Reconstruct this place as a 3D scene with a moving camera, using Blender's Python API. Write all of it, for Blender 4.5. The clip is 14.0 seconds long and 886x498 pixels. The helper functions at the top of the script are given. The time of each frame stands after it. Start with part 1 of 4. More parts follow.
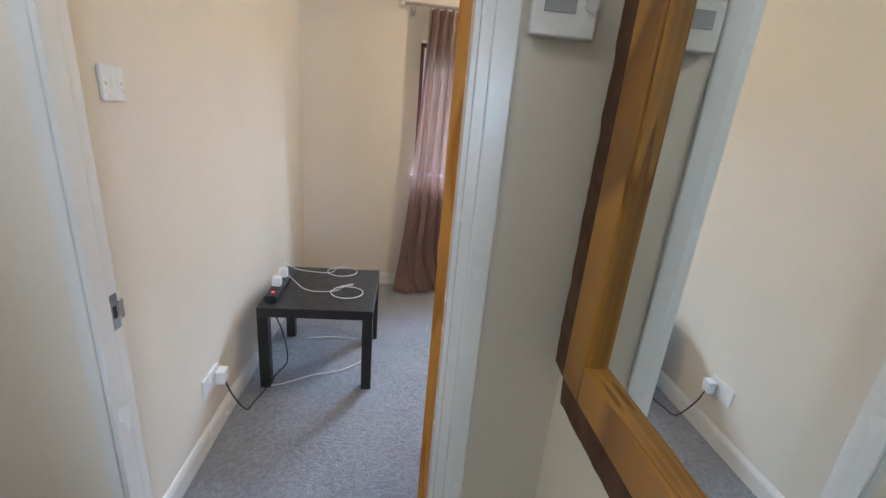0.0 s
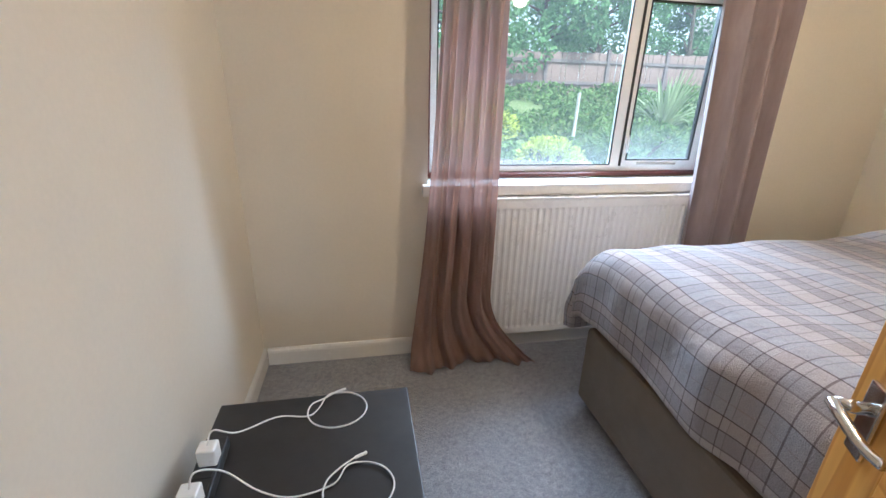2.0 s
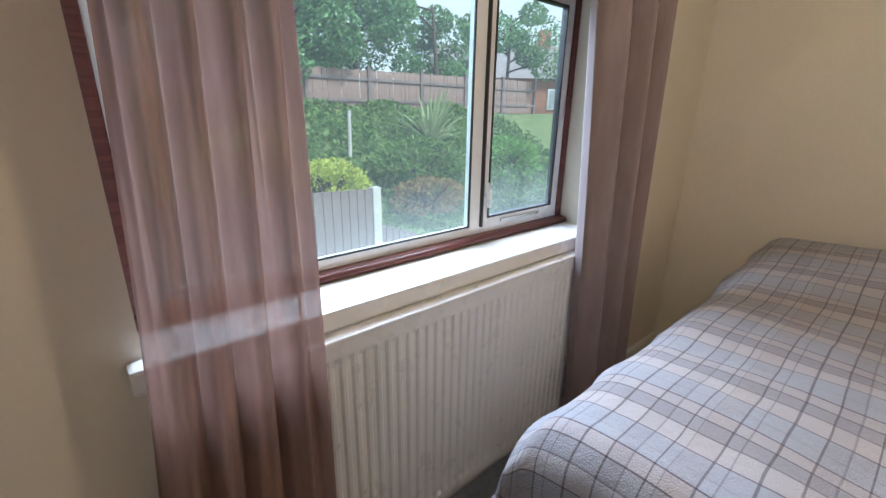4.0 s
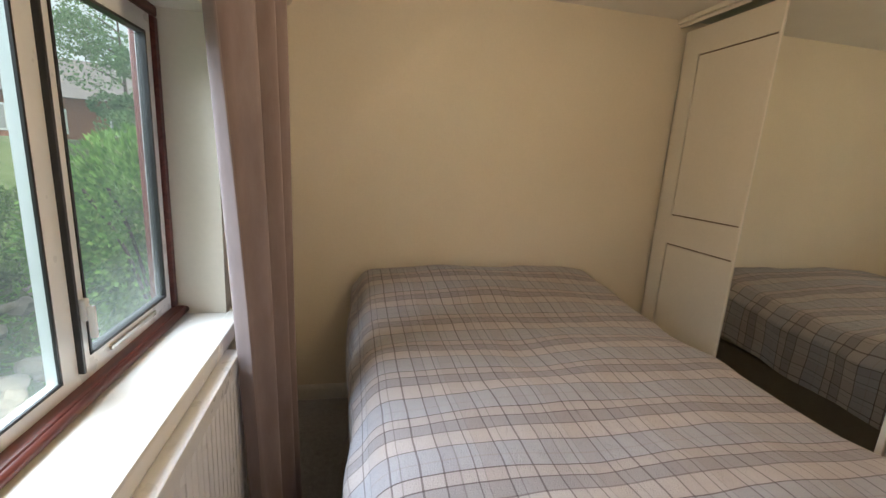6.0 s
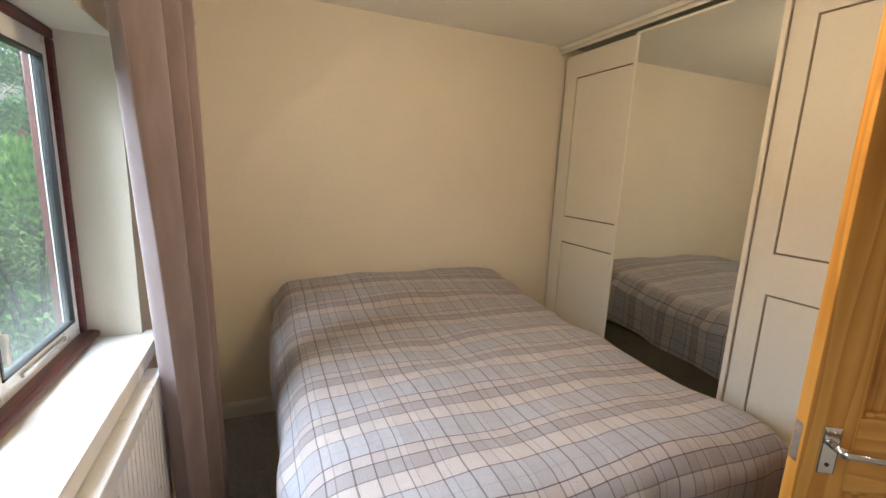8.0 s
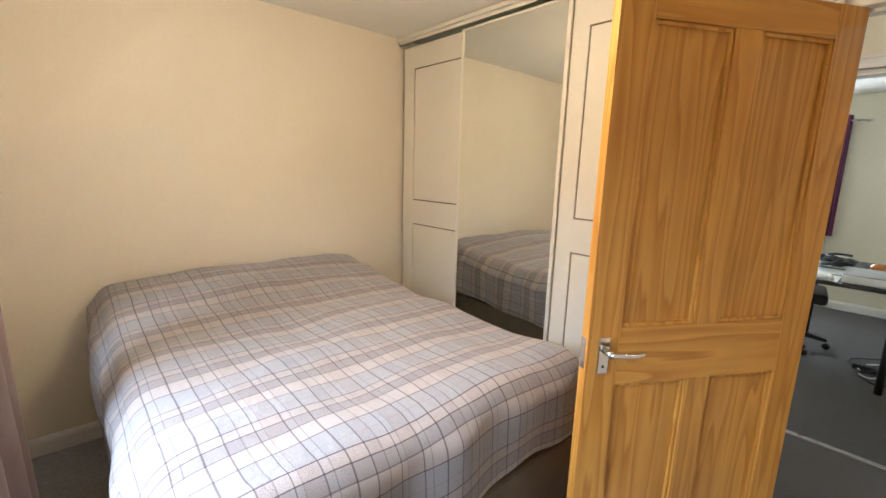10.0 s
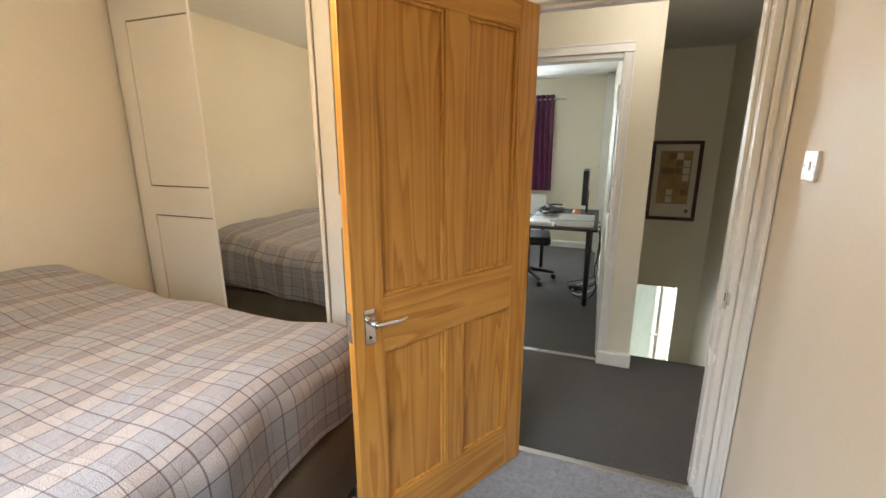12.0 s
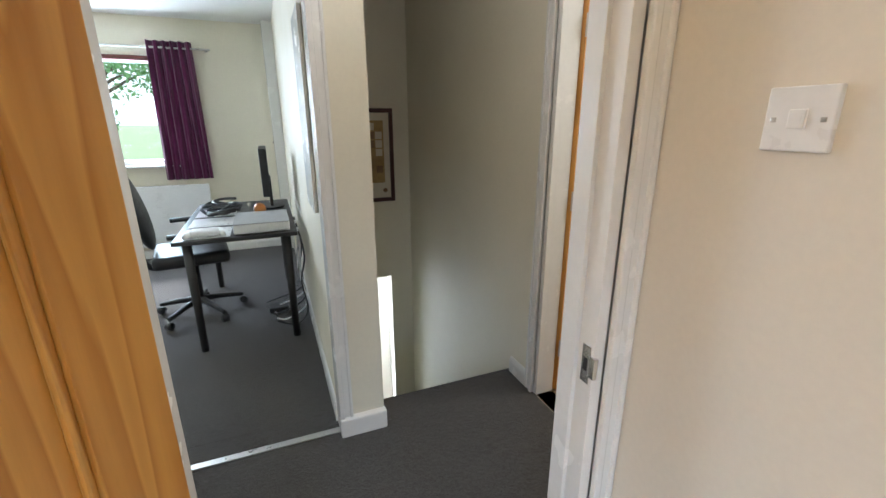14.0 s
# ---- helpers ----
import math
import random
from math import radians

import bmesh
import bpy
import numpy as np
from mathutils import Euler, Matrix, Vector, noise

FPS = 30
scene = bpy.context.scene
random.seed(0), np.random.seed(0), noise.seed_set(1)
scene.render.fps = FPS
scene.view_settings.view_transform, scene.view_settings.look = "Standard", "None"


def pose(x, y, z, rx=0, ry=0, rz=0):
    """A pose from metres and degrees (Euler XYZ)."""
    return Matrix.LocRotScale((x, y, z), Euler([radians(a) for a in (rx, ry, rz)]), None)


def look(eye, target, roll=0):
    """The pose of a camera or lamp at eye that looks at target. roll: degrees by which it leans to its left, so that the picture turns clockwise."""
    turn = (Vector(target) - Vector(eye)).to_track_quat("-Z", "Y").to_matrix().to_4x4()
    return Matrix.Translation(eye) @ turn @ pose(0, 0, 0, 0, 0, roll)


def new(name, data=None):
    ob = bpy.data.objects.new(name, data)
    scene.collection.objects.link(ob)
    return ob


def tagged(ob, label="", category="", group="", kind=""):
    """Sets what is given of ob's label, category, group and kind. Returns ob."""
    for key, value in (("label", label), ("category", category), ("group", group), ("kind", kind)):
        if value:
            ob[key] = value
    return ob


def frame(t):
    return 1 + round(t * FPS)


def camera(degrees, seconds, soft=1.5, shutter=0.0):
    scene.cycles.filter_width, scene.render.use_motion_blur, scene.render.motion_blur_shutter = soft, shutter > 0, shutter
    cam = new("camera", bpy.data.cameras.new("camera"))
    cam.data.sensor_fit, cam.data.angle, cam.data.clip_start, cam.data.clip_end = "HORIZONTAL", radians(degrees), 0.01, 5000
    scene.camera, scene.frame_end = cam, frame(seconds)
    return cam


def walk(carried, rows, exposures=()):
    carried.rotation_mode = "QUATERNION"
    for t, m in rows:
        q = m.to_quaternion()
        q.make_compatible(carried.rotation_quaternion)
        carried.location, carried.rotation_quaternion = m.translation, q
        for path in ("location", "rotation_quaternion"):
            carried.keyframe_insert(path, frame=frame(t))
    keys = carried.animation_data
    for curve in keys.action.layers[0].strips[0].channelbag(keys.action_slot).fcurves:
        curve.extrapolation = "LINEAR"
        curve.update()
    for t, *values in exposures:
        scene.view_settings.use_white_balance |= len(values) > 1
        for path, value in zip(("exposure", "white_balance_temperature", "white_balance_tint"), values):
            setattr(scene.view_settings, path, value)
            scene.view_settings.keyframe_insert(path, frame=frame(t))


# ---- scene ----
cam = camera(92.8, 14.0)
EXPOSURES = [(0, 0.98, 5300, 10), (0.6, 0.95, 5300, 10), (1.5, 0.85, 5450, 10), (2.2, 0.82, 5450, 10), (4.4, -0.05, 5800, 10), (5.2, -0.2, 6200, 10), (6.5, 0.12, 6700, 10), (7.7, 0.32, 6500, 10), (10, 1.05, 6100, 10), (11.5, 1.0, 6300, 10), (13, 1.05, 6400, 10), (14, 1.1, 5650, 10)]
PATH = [
    (0, (0.747, -0.971, 1.417), (0.957, 0.915, 0.788), 5.1),
    (0.5, (0.673, -0.669, 1.4), (0.6, 1.211, 0.721), 4.2),
    (1, (0.554, -0.361, 1.359), (0.61, 1.51, 0.653), 3.5),
    (1.5, (0.496, 0.031, 1.339), (0.725, 1.871, 0.589), 2.9),
    (2, (0.529, 0.345, 1.337), (0.889, 2.183, 0.635), 1.5),
    (2.2, (0.57, 0.479, 1.355), (1.046, 2.309, 0.703), 0.8),
    (4.5, (0.930, 1.610, 1.385), (2.650, 2.735, 0.736), 1.4),
    (5, (1.059, 1.814, 1.384), (2.951, 2.153, 0.805), 1.9),
    (5.5, (1.014, 1.875, 1.430), (2.953, 1.686, 0.937), 3.0),
    (6, (0.933, 1.885, 1.477), (2.845, 1.459, 1.062), 3.5),
    (6.5, (0.845, 1.900, 1.501), (2.743, 1.399, 1.122), 3.4),
    (7, (0.804, 1.917, 1.505), (2.682, 1.345, 1.135), 3.2),
    (7.5, (0.784, 1.916, 1.509), (2.630, 1.249, 1.144), 3.0),
    (7.7, (0.780, 1.905, 1.512), (2.612, 1.203, 1.145), 2.8),
    (9.8, (0.695, 1.919, 1.465), (2.171, 0.624, 1.103), 1.7),
    (10, (0.657, 1.904, 1.461), (2.114, 0.592, 1.088), 1.7),
    (10.5, (0.627, 1.880, 1.461), (1.955, 0.443, 1.066), 1.2),
    (11, (0.594, 1.867, 1.455), (1.759, 0.300, 1.042), 0.9),
    (11.5, (0.569, 1.846, 1.463), (1.515, 0.146, 1.019), 0.4),
    (12, (0.583, 1.792, 1.461), (1.252, -0.028, 0.991), -0.0),
    (12.5, (0.693, 1.647, 1.463), (1.034, -0.254, 0.962), -0.4),
    (13, (0.771, 1.412, 1.441), (0.756, -0.509, 0.901), -0.5),
    (13.5, (0.762, 1.046, 1.432), (0.395, -0.835, 0.879), -0.6),
    (14, (0.684, 0.612, 1.405), (-0.036, -1.158, 0.830), -0.2),
]
walk(cam, [(t, look(eye, target, roll)) for t, eye, target, roll in PATH],
     exposures=EXPOSURES)

# ---- light ----
world = bpy.data.worlds.new("overcast_sky")
scene.world = world
world.use_nodes = True
wn = world.node_tree.nodes
sky = wn.new("ShaderNodeTexSky")
sky.sky_type, sky.sun_disc = "NISHITA", False
sky.sun_elevation, sky.sun_rotation = radians(50), radians(170)
sky.air_density, sky.dust_density = 1.0, 3.0
cloud = wn.new("ShaderNodeMix")
cloud.data_type = "RGBA"
cloud.inputs[0].default_value, cloud.inputs[7].default_value = 0.8, (7.4, 7.6, 7.8, 1)
world.node_tree.links.new(sky.outputs[0], cloud.inputs[6])
world.node_tree.links.new(cloud.outputs[2], wn["Background"].inputs[0])
wn["Background"].inputs[1].default_value = 0.15


def lamp(name, kind, place, target, energy, colour, **kw):
    data = bpy.data.lights.new(name, kind)
    data.energy, data.color = energy, colour
    for k, v in kw.items():
        if k == "size":
            data.shape, data.size, data.size_y = "RECTANGLE", v[0], v[1]
        if k == "angle":
            data.angle = radians(v)
        if k == "radius":
            data.shadow_soft_size = v
    ob = new(name, data)
    ob.matrix_world = look(place, target)
    return ob


lamp("sun", "SUN", (2, -10, 12), (0, 0, 0), 5.0, (1.0, 0.96, 0.9), angle=10)
lamp("bedroom_window_light", "AREA", (2.0, 3.5, 2.45), (1.0, 0.9, 0.1), 205, (0.76, 0.88, 1.0), size=(2.2, 1.3))
lamp("office_window_light", "AREA", (2.15, -4.72, 1.5), (1.9, 0, 0.8), 56, (0.86, 0.93, 1.0), size=(1.3, 0.95))
lamp("hall_door_light", "AREA", (-0.1, -3.9, -1.0), (-0.1, -1, -0.6), 22, (0.95, 0.98, 1.0), size=(0.7, 1.8))
# added fill for the room behind the west doorway, without a real source
lamp("bathroom_fill", "AREA", (-1.4, -0.6, 2.3), (-1.4, -0.6, 0), 10, (1.0, 0.95, 0.85), size=(0.6, 0.6))
lamp("bedroom_bulb_light", "POINT", (1.75, 1.12, 1.99), (1.75, 1.12, 0), 19, (1.0, 0.74, 0.45), radius=0.05)
# added fill that brightens the landing; no fitting belongs to it
lamp("landing_fill", "POINT", (0.35, -0.62, 2.2), (0.35, -0.62, 0), 3.5, (1.0, 0.9, 0.78), radius=0.06)


# ---- materials ----
class N:
    """A small wrapper to write node trees."""

    def __init__(self, name):
        self.m = bpy.data.materials.new(name)
        self.m.use_nodes = True
        self.t = self.m.node_tree
        self.b = self.t.nodes["Principled BSDF"]
        self.out = self.t.nodes["Material Output"]

    def node(self, kind, **inputs):
        n = self.t.nodes.new(kind)
        for k, v in inputs.items():
            self.set(n, k, v)
        return n

    def set(self, n, key, v):
        sock = n.inputs[int(key[1:])] if key[0] == "i" and key[1:].isdigit() else n.inputs[key.replace("_", " ")]
        if isinstance(v, bpy.types.NodeSocket):
            self.t.links.new(v, sock)
        else:
            sock.default_value = v

    def coords(self, kind="Object", scale=(1, 1, 1)):
        c = self.node("ShaderNodeTexCoord")
        mp = self.node("ShaderNodeMapping")
        self.t.links.new(c.outputs[kind], mp.inputs[0])
        mp.inputs["Scale"].default_value = scale
        return mp.outputs[0]

    def noise(self, vec, scale, detail=4, rough=0.6):
        return self.node("ShaderNodeTexNoise", Vector=vec, Scale=scale, Detail=detail, Roughness=rough).outputs[0]

    def ramp(self, fac, stops, mode="LINEAR"):
        r = self.node("ShaderNodeValToRGB", Fac=fac)
        r.color_ramp.interpolation = mode
        e = r.color_ramp.elements
        for k, (p, c) in enumerate(stops):
            el = e[k] if k < 2 else e.new(p)
            el.position = p
            el.color = (*c, 1) if len(c) == 3 else c
        return r.outputs[0]

    def mix(self, fac, a, b, mode="MIX"):
        n = self.t.nodes.new("ShaderNodeMix")
        n.data_type, n.blend_type = "RGBA", mode
        for sock, v in ((n.inputs[0], fac), (n.inputs[6], a), (n.inputs[7], b)):
            if isinstance(v, bpy.types.NodeSocket):
                self.t.links.new(v, sock)
            else:
                sock.default_value = (*v, 1) if isinstance(v, tuple) else v
        return n.outputs[2]

    def math(self, op, a, b=0.0):
        n = self.t.nodes.new("ShaderNodeMath")
        n.operation = op
        for sock, v in ((n.inputs[0], a), (n.inputs[1], b)):
            if isinstance(v, bpy.types.NodeSocket):
                self.t.links.new(v, sock)
            else:
                sock.default_value = v
        return n.outputs[0]

    def bump(self, height, strength, distance=0.01):
        n = self.node("ShaderNodeBump", Height=height, Strength=strength, Distance=distance)
        self.t.links.new(n.outputs[0], self.b.inputs["Normal"])

    def done(self, colour=None, rough=0.6, metal=0.0, spec=0.5):
        if colour is not None:
            self.set(self.b, "Base Color", (*colour, 1) if isinstance(colour, tuple) else colour)
        self.set(self.b, "Roughness", rough)
        self.b.inputs["Metallic"].default_value = metal
        self.b.inputs["Specular IOR Level"].default_value = spec
        return self.m


def mottled(name, a, b, scale, rough=0.6, bump=0.0, bump_scale=60, metal=0.0, spec=0.5):
    n = N(name)
    v = n.coords()
    big = n.ramp(n.noise(v, scale, 5), [(0.3, a), (0.7, b)])
    fine = n.ramp(n.noise(v, bump_scale, 3), [(0.3, (0.965, 0.965, 0.965)), (0.7, (1, 1, 1))])
    col = n.mix(1.0, big, fine, "MULTIPLY")
    if bump:
        h = n.math("ADD", n.noise(v, bump_scale, 4), n.math("MULTIPLY", n.noise(v, bump_scale / 12, 3), 2.0))
        n.bump(h, bump, 0.004)
    r = n.ramp(n.noise(v, scale * 3, 3), [(0.3, (rough * 0.85,) * 3), (0.7, (min(1, rough * 1.15),) * 3)])
    return n.done(col, r, metal, spec)


def carpet(name, a, b, c):
    n = N(name)
    v = n.coords()
    speck = n.ramp(n.noise(v, 260, 3, 0.7), [(0.36, a), (0.5, b), (0.66, c)])
    wear = n.ramp(n.noise(v, 5, 4), [(0.3, (0.82, 0.82, 0.82)), (0.7, (1, 1, 1))])
    mid = n.ramp(n.noise(v, 45, 4), [(0.3, (0.6, 0.6, 0.62)), (0.7, (1, 1, 1))])
    col = n.mix(1.0, n.mix(1.0, speck, wear, "MULTIPLY"), mid, "MULTIPLY")
    n.bump(n.math("ADD", n.noise(v, 260, 3, 0.7), n.noise(v, 60, 3)), 0.9, 0.008)
    m = n.done(col, 0.95, 0, 0.15)
    n.b.inputs["Sheen Weight"].default_value = 0.25
    return m


def pine(name, light, dark, grain=(20, 20, 1.3)):
    n = N(name)
    v = n.coords("Object", grain)
    info = n.node("ShaderNodeObjectInfo")
    off = n.node("ShaderNodeVectorMath", i0=v)
    sep = n.node("ShaderNodeCombineXYZ", X=n.math("MULTIPLY", info.outputs["Random"], 40), Z=n.math("MULTIPLY", info.outputs["Random"], 13))
    n.t.links.new(sep.outputs[0], off.inputs[1])
    v2 = off.outputs[0]
    warp = n.noise(v2, 0.55, 2, 0.4)
    rings = n.math("FRACT", n.math("MULTIPLY", warp, 8.0))
    grainc = n.ramp(rings, [(0.0, light), (0.55, tuple(0.5 * (p + q) for p, q in zip(light, dark))), (0.86, dark), (1.0, light)])
    fibre = n.ramp(n.noise(v2, 6, 4, 0.7), [(0.3, (0.92, 0.91, 0.9)), (0.7, (1, 1, 1))])
    tone = n.ramp(n.noise(n.coords(), 3.0, 3), [(0.3, (0.88, 0.86, 0.82)), (0.7, (1, 1, 1))])
    col = n.mix(1.0, n.mix(1.0, grainc, fibre, "MULTIPLY"), tone, "MULTIPLY")
    n.bump(rings, 0.08, 0.002)
    return n.done(col, 0.34, 0, 0.5)


def metal(name, colour, rough):
    n = N(name)
    v = n.coords()
    return n.done(colour, n.ramp(n.noise(v, 25, 4), [(0.3, (rough * 0.7,) * 3), (0.7, (rough * 1.4,) * 3)]), 1.0)


def cloth(name, a, b, through_it=0.35, clear=0.0):
    n = N(name)
    v = n.coords("Object", (1, 1, 0.25))
    col = n.ramp(n.noise(v, 18, 4), [(0.3, a), (0.7, b)])
    weave = n.noise(n.coords("Object", (700, 700, 700)), 1.0, 2)
    n.bump(weave, 0.15, 0.001)
    n.done(col, 0.8, 0, 0.2)
    n.b.inputs["Sheen Weight"].default_value = 0.3
    tr = n.node("ShaderNodeBsdfTranslucent", Color=col)
    mx = n.node("ShaderNodeMixShader", i0=through_it, i1=n.b.outputs[0], i2=tr.outputs[0])
    last = mx
    if clear:
        tp = n.node("ShaderNodeBsdfTransparent")
        last = n.node("ShaderNodeMixShader", i0=clear, i1=mx.outputs[0], i2=tp.outputs[0])
    n.t.links.new(last.outputs[0], n.out.inputs[0])
    return n.m


def plaid(name):
    n = N(name)
    c = n.node("ShaderNodeTexCoord")
    sep = n.node("ShaderNodeSeparateXYZ", i0=c.outputs["UV"])
    wob = n.math("MULTIPLY", n.math("SUBTRACT", n.noise(c.outputs["UV"], 3.0, 2), 0.5), 0.02)
    a = n.math("FRACT", n.math("MULTIPLY", n.math("ADD", sep.outputs[0], wob), 1 / 0.24))
    b = n.math("FRACT", n.math("MULTIPLY", n.math("ADD", sep.outputs[1], wob), 1 / 0.27))
    W = (0.40, 0.405, 0.44)
    lines_a = n.ramp(a, [(0.0, (0.345, 0.33, 0.34)), (0.17, (0.16, 0.13, 0.135)), (0.187, (0.46, 0.42, 0.415)), (0.33, (0.15, 0.12, 0.125)),
                         (0.345, W), (0.5, (0.37, 0.35, 0.36)), (0.512, W), (0.72, (0.18, 0.15, 0.155)), (0.735, (0.50, 0.46, 0.45)), (0.98, (0.23, 0.20, 0.205))], "CONSTANT")
    O = (1, 1, 1)
    d = (0.46, 0.42, 0.425)
    f = (0.68, 0.66, 0.66)
    lines_b = n.ramp(b, [(0.0, d), (0.016, O), (0.17, f), (0.18, O), (0.26, d), (0.276, (0.95, 0.92, 0.90)), (0.45, f), (0.46, O), (0.52, d),
                         (0.534, O), (0.66, f), (0.672, (0.93, 0.92, 0.93)), (0.80, d), (0.814, O)], "CONSTANT")
    col = n.mix(1.0, n.mix(1.0, lines_a, (0.88, 0.87, 0.90), "MULTIPLY"), lines_b, "MULTIPLY")
    soft = n.ramp(n.noise(c.outputs["UV"], 420, 2), [(0.3, (0.9, 0.9, 0.9)), (0.7, (1, 1, 1))])
    col = n.mix(1.0, col, soft, "MULTIPLY")
    h = n.math("ADD", n.noise(c.outputs["UV"], 300, 2), n.math("MULTIPLY", n.noise(c.outputs["UV"], 14, 4), 3.0))
    n.bump(h, 0.5, 0.014)
    m = n.done(col, 0.85, 0, 0.2)
    n.b.inputs["Sheen Weight"].default_value = 0.2
    return m


def glass(name, mist=0.0):
    """Clear pane; mist adds a film of condensation that thickens towards the bottom edge."""
    n = N(name)
    tp = n.node("ShaderNodeBsdfTransparent", Color=(0.90, 0.96, 0.95, 1))
    gl = n.node("ShaderNodeBsdfGlossy", Roughness=0.02)
    lw = n.node("ShaderNodeLayerWeight")
    gloss = n.math("ADD", n.math("MULTIPLY", n.math("POWER", lw.outputs["Facing"], 5.0), 0.4), 0.03)
    mx = n.node("ShaderNodeMixShader", i0=gloss, i1=tp.outputs[0], i2=gl.outputs[0])
    if mist:
        c = n.node("ShaderNodeTexCoord").outputs["Generated"]
        sep = n.node("ShaderNodeSeparateXYZ", i0=c)
        edge = n.math("ADD", sep.outputs[2], n.math("MULTIPLY", n.math("SUBTRACT", n.noise(c, 3.5, 4), 0.5), 0.28))
        film = n.ramp(edge, [(0.0, (mist,) * 3), (0.10, (mist * 0.75,) * 3), (0.26, (mist * 0.25,) * 3), (0.55, (mist * 0.16,) * 3)])
        tl = n.node("ShaderNodeBsdfTranslucent", Color=(0.85, 0.88, 0.88, 1))
        mx = n.node("ShaderNodeMixShader", i0=film, i1=mx.outputs[0], i2=tl.outputs[0])
    n.t.links.new(mx.outputs[0], n.out.inputs[0])
    return n.m


def glow(name, colour, strength):
    n = N(name)
    n.b.inputs["Emission Color"].default_value = (*colour, 1)
    n.b.inputs["Emission Strength"].default_value = strength
    return n.done(colour, 0.5)


def leafy(name, a, b):
    n = N(name)
    g = n.node("ShaderNodeNewGeometry")
    col = n.ramp(g.outputs["Random Per Island"], [(0.0, a), (1.0, b)])
    n.done(col, 0.6, 0, 0.25)
    tr = n.node("ShaderNodeBsdfTranslucent", Color=col)
    mx = n.node("ShaderNodeMixShader", i0=0.3, i1=n.b.outputs[0], i2=tr.outputs[0])
    n.t.links.new(mx.outputs[0], n.out.inputs[0])
    return n.m


M_WALL = mottled("cream_wall_paint", (0.74, 0.68, 0.575), (0.78, 0.72, 0.615), 1.6, 0.55, 0.05, 70)
M_LAND = mottled("cream_landing_paint", (0.71, 0.66, 0.53), (0.75, 0.70, 0.57), 1.6, 0.55, 0.05, 70)
M_CEIL = mottled("white_ceiling_paint", (0.78, 0.77, 0.74), (0.82, 0.81, 0.78), 2.5, 0.8, 0.12, 70)
M_GLOSS = mottled("white_gloss_paint", (0.77, 0.755, 0.72), (0.80, 0.785, 0.75), 3, 0.25, 0.0, 40)
M_WARD = mottled("off_white_wardrobe_finish", (0.72, 0.69, 0.63), (0.75, 0.72, 0.66), 3, 0.36, 0.0, 60)
# dark brown that puts the shade of the wardrobe grooves into the colour
M_GROOVE = mottled("shaded_groove", (0.16, 0.12, 0.09), (0.24, 0.19, 0.15), 20, 0.8)
M_UPVC = mottled("white_window_plastic", (0.76, 0.77, 0.77), (0.82, 0.83, 0.83), 3, 0.3, 0.0, 50)
M_MAHOG = pine("mahogany_stained_wood", (0.16, 0.045, 0.035), (0.09, 0.02, 0.018), (1.6, 34, 34))
M_PINE = pine("varnished_pine", (0.72, 0.37, 0.08), (0.53, 0.225, 0.036))
M_PINE_RAIL = pine("varnished_pine_rail", (0.72, 0.37, 0.08), (0.53, 0.225, 0.036), (1.3, 20, 20))
M_FRAME = pine("mirror_frame_pine", (0.44, 0.22, 0.035), (0.22, 0.09, 0.015), (34, 3, 1.6))
M_BARK = mottled("rough_stained_bark_edge", (0.05, 0.02, 0.008), (0.11, 0.05, 0.02), 14, 0.8, 0.8, 40)
M_CARPET = carpet("grey_carpet", (0.17, 0.178, 0.20), (0.44, 0.455, 0.50), (0.76, 0.78, 0.84))
M_CARPET_D = carpet("brown_grey_carpet", (0.045, 0.04, 0.036), (0.088, 0.079, 0.072), (0.15, 0.14, 0.13))
M_CHROME = metal("polished_chrome", (0.72, 0.72, 0.73), 0.12)
M_STEEL = metal("brushed_steel", (0.55, 0.53, 0.5), 0.35)
M_MIRROR = metal("mirror_glass", (0.86, 0.89, 0.87), 0.004)
M_BLACK = mottled("black_ash_laminate", (0.012, 0.011, 0.011), (0.022, 0.02, 0.02), 8, 0.42, 0.05, 120)
M_PLASTIC_B = mottled("black_plastic", (0.012, 0.012, 0.013), (0.02, 0.02, 0.021), 10, 0.4, 0.05, 90)
M_PLASTIC_W = mottled("white_plastic", (0.76, 0.76, 0.75), (0.82, 0.82, 0.81), 10, 0.3)
M_GREY_P = mottled("grey_plastic", (0.36, 0.37, 0.38), (0.42, 0.43, 0.44), 10, 0.35)
M_DIVAN = mottled("taupe_divan_fabric", (0.16, 0.135, 0.11), (0.20, 0.17, 0.14), 6, 0.9, 0.3, 400)
M_MATTRESS = mottled("grey_mattress_fabric", (0.34, 0.31, 0.28), (0.40, 0.37, 0.34), 6, 0.9, 0.3, 300)
M_PLAID = plaid("plaid_cotton")
M_CURT = cloth("dusty_pink_curtain", (0.36, 0.22, 0.18), (0.46, 0.30, 0.25), 0.4, 0.26)
M_CURT2 = cloth("mauve_taupe_curtain", (0.27, 0.205, 0.205), (0.34, 0.27, 0.27), 0.12)
# white door paint made translucent, so the leaf looks lit from the front
M_HALL_DOOR = cloth("translucent_white_door", (0.74, 0.78, 0.74), (0.80, 0.84, 0.80), 0.32)
M_PURPLE = cloth("purple_curtain", (0.085, 0.012, 0.05), (0.14, 0.022, 0.085), 0.18)
M_GLASS = glass("window_glass")
M_MISTED = glass("misted_window_glass", 0.07)
M_RAD = mottled("white_radiator_enamel", (0.74, 0.74, 0.75), (0.80, 0.80, 0.81), 4, 0.3)
M_RED = glow("red_neon_switch", (1.0, 0.05, 0.03), 1.2)
M_BULB = glow("warm_bulb", (1.0, 0.7, 0.38), 6.0)
M_SPOT = glow("downlight_glow", (1.0, 0.97, 0.9), 8.0)
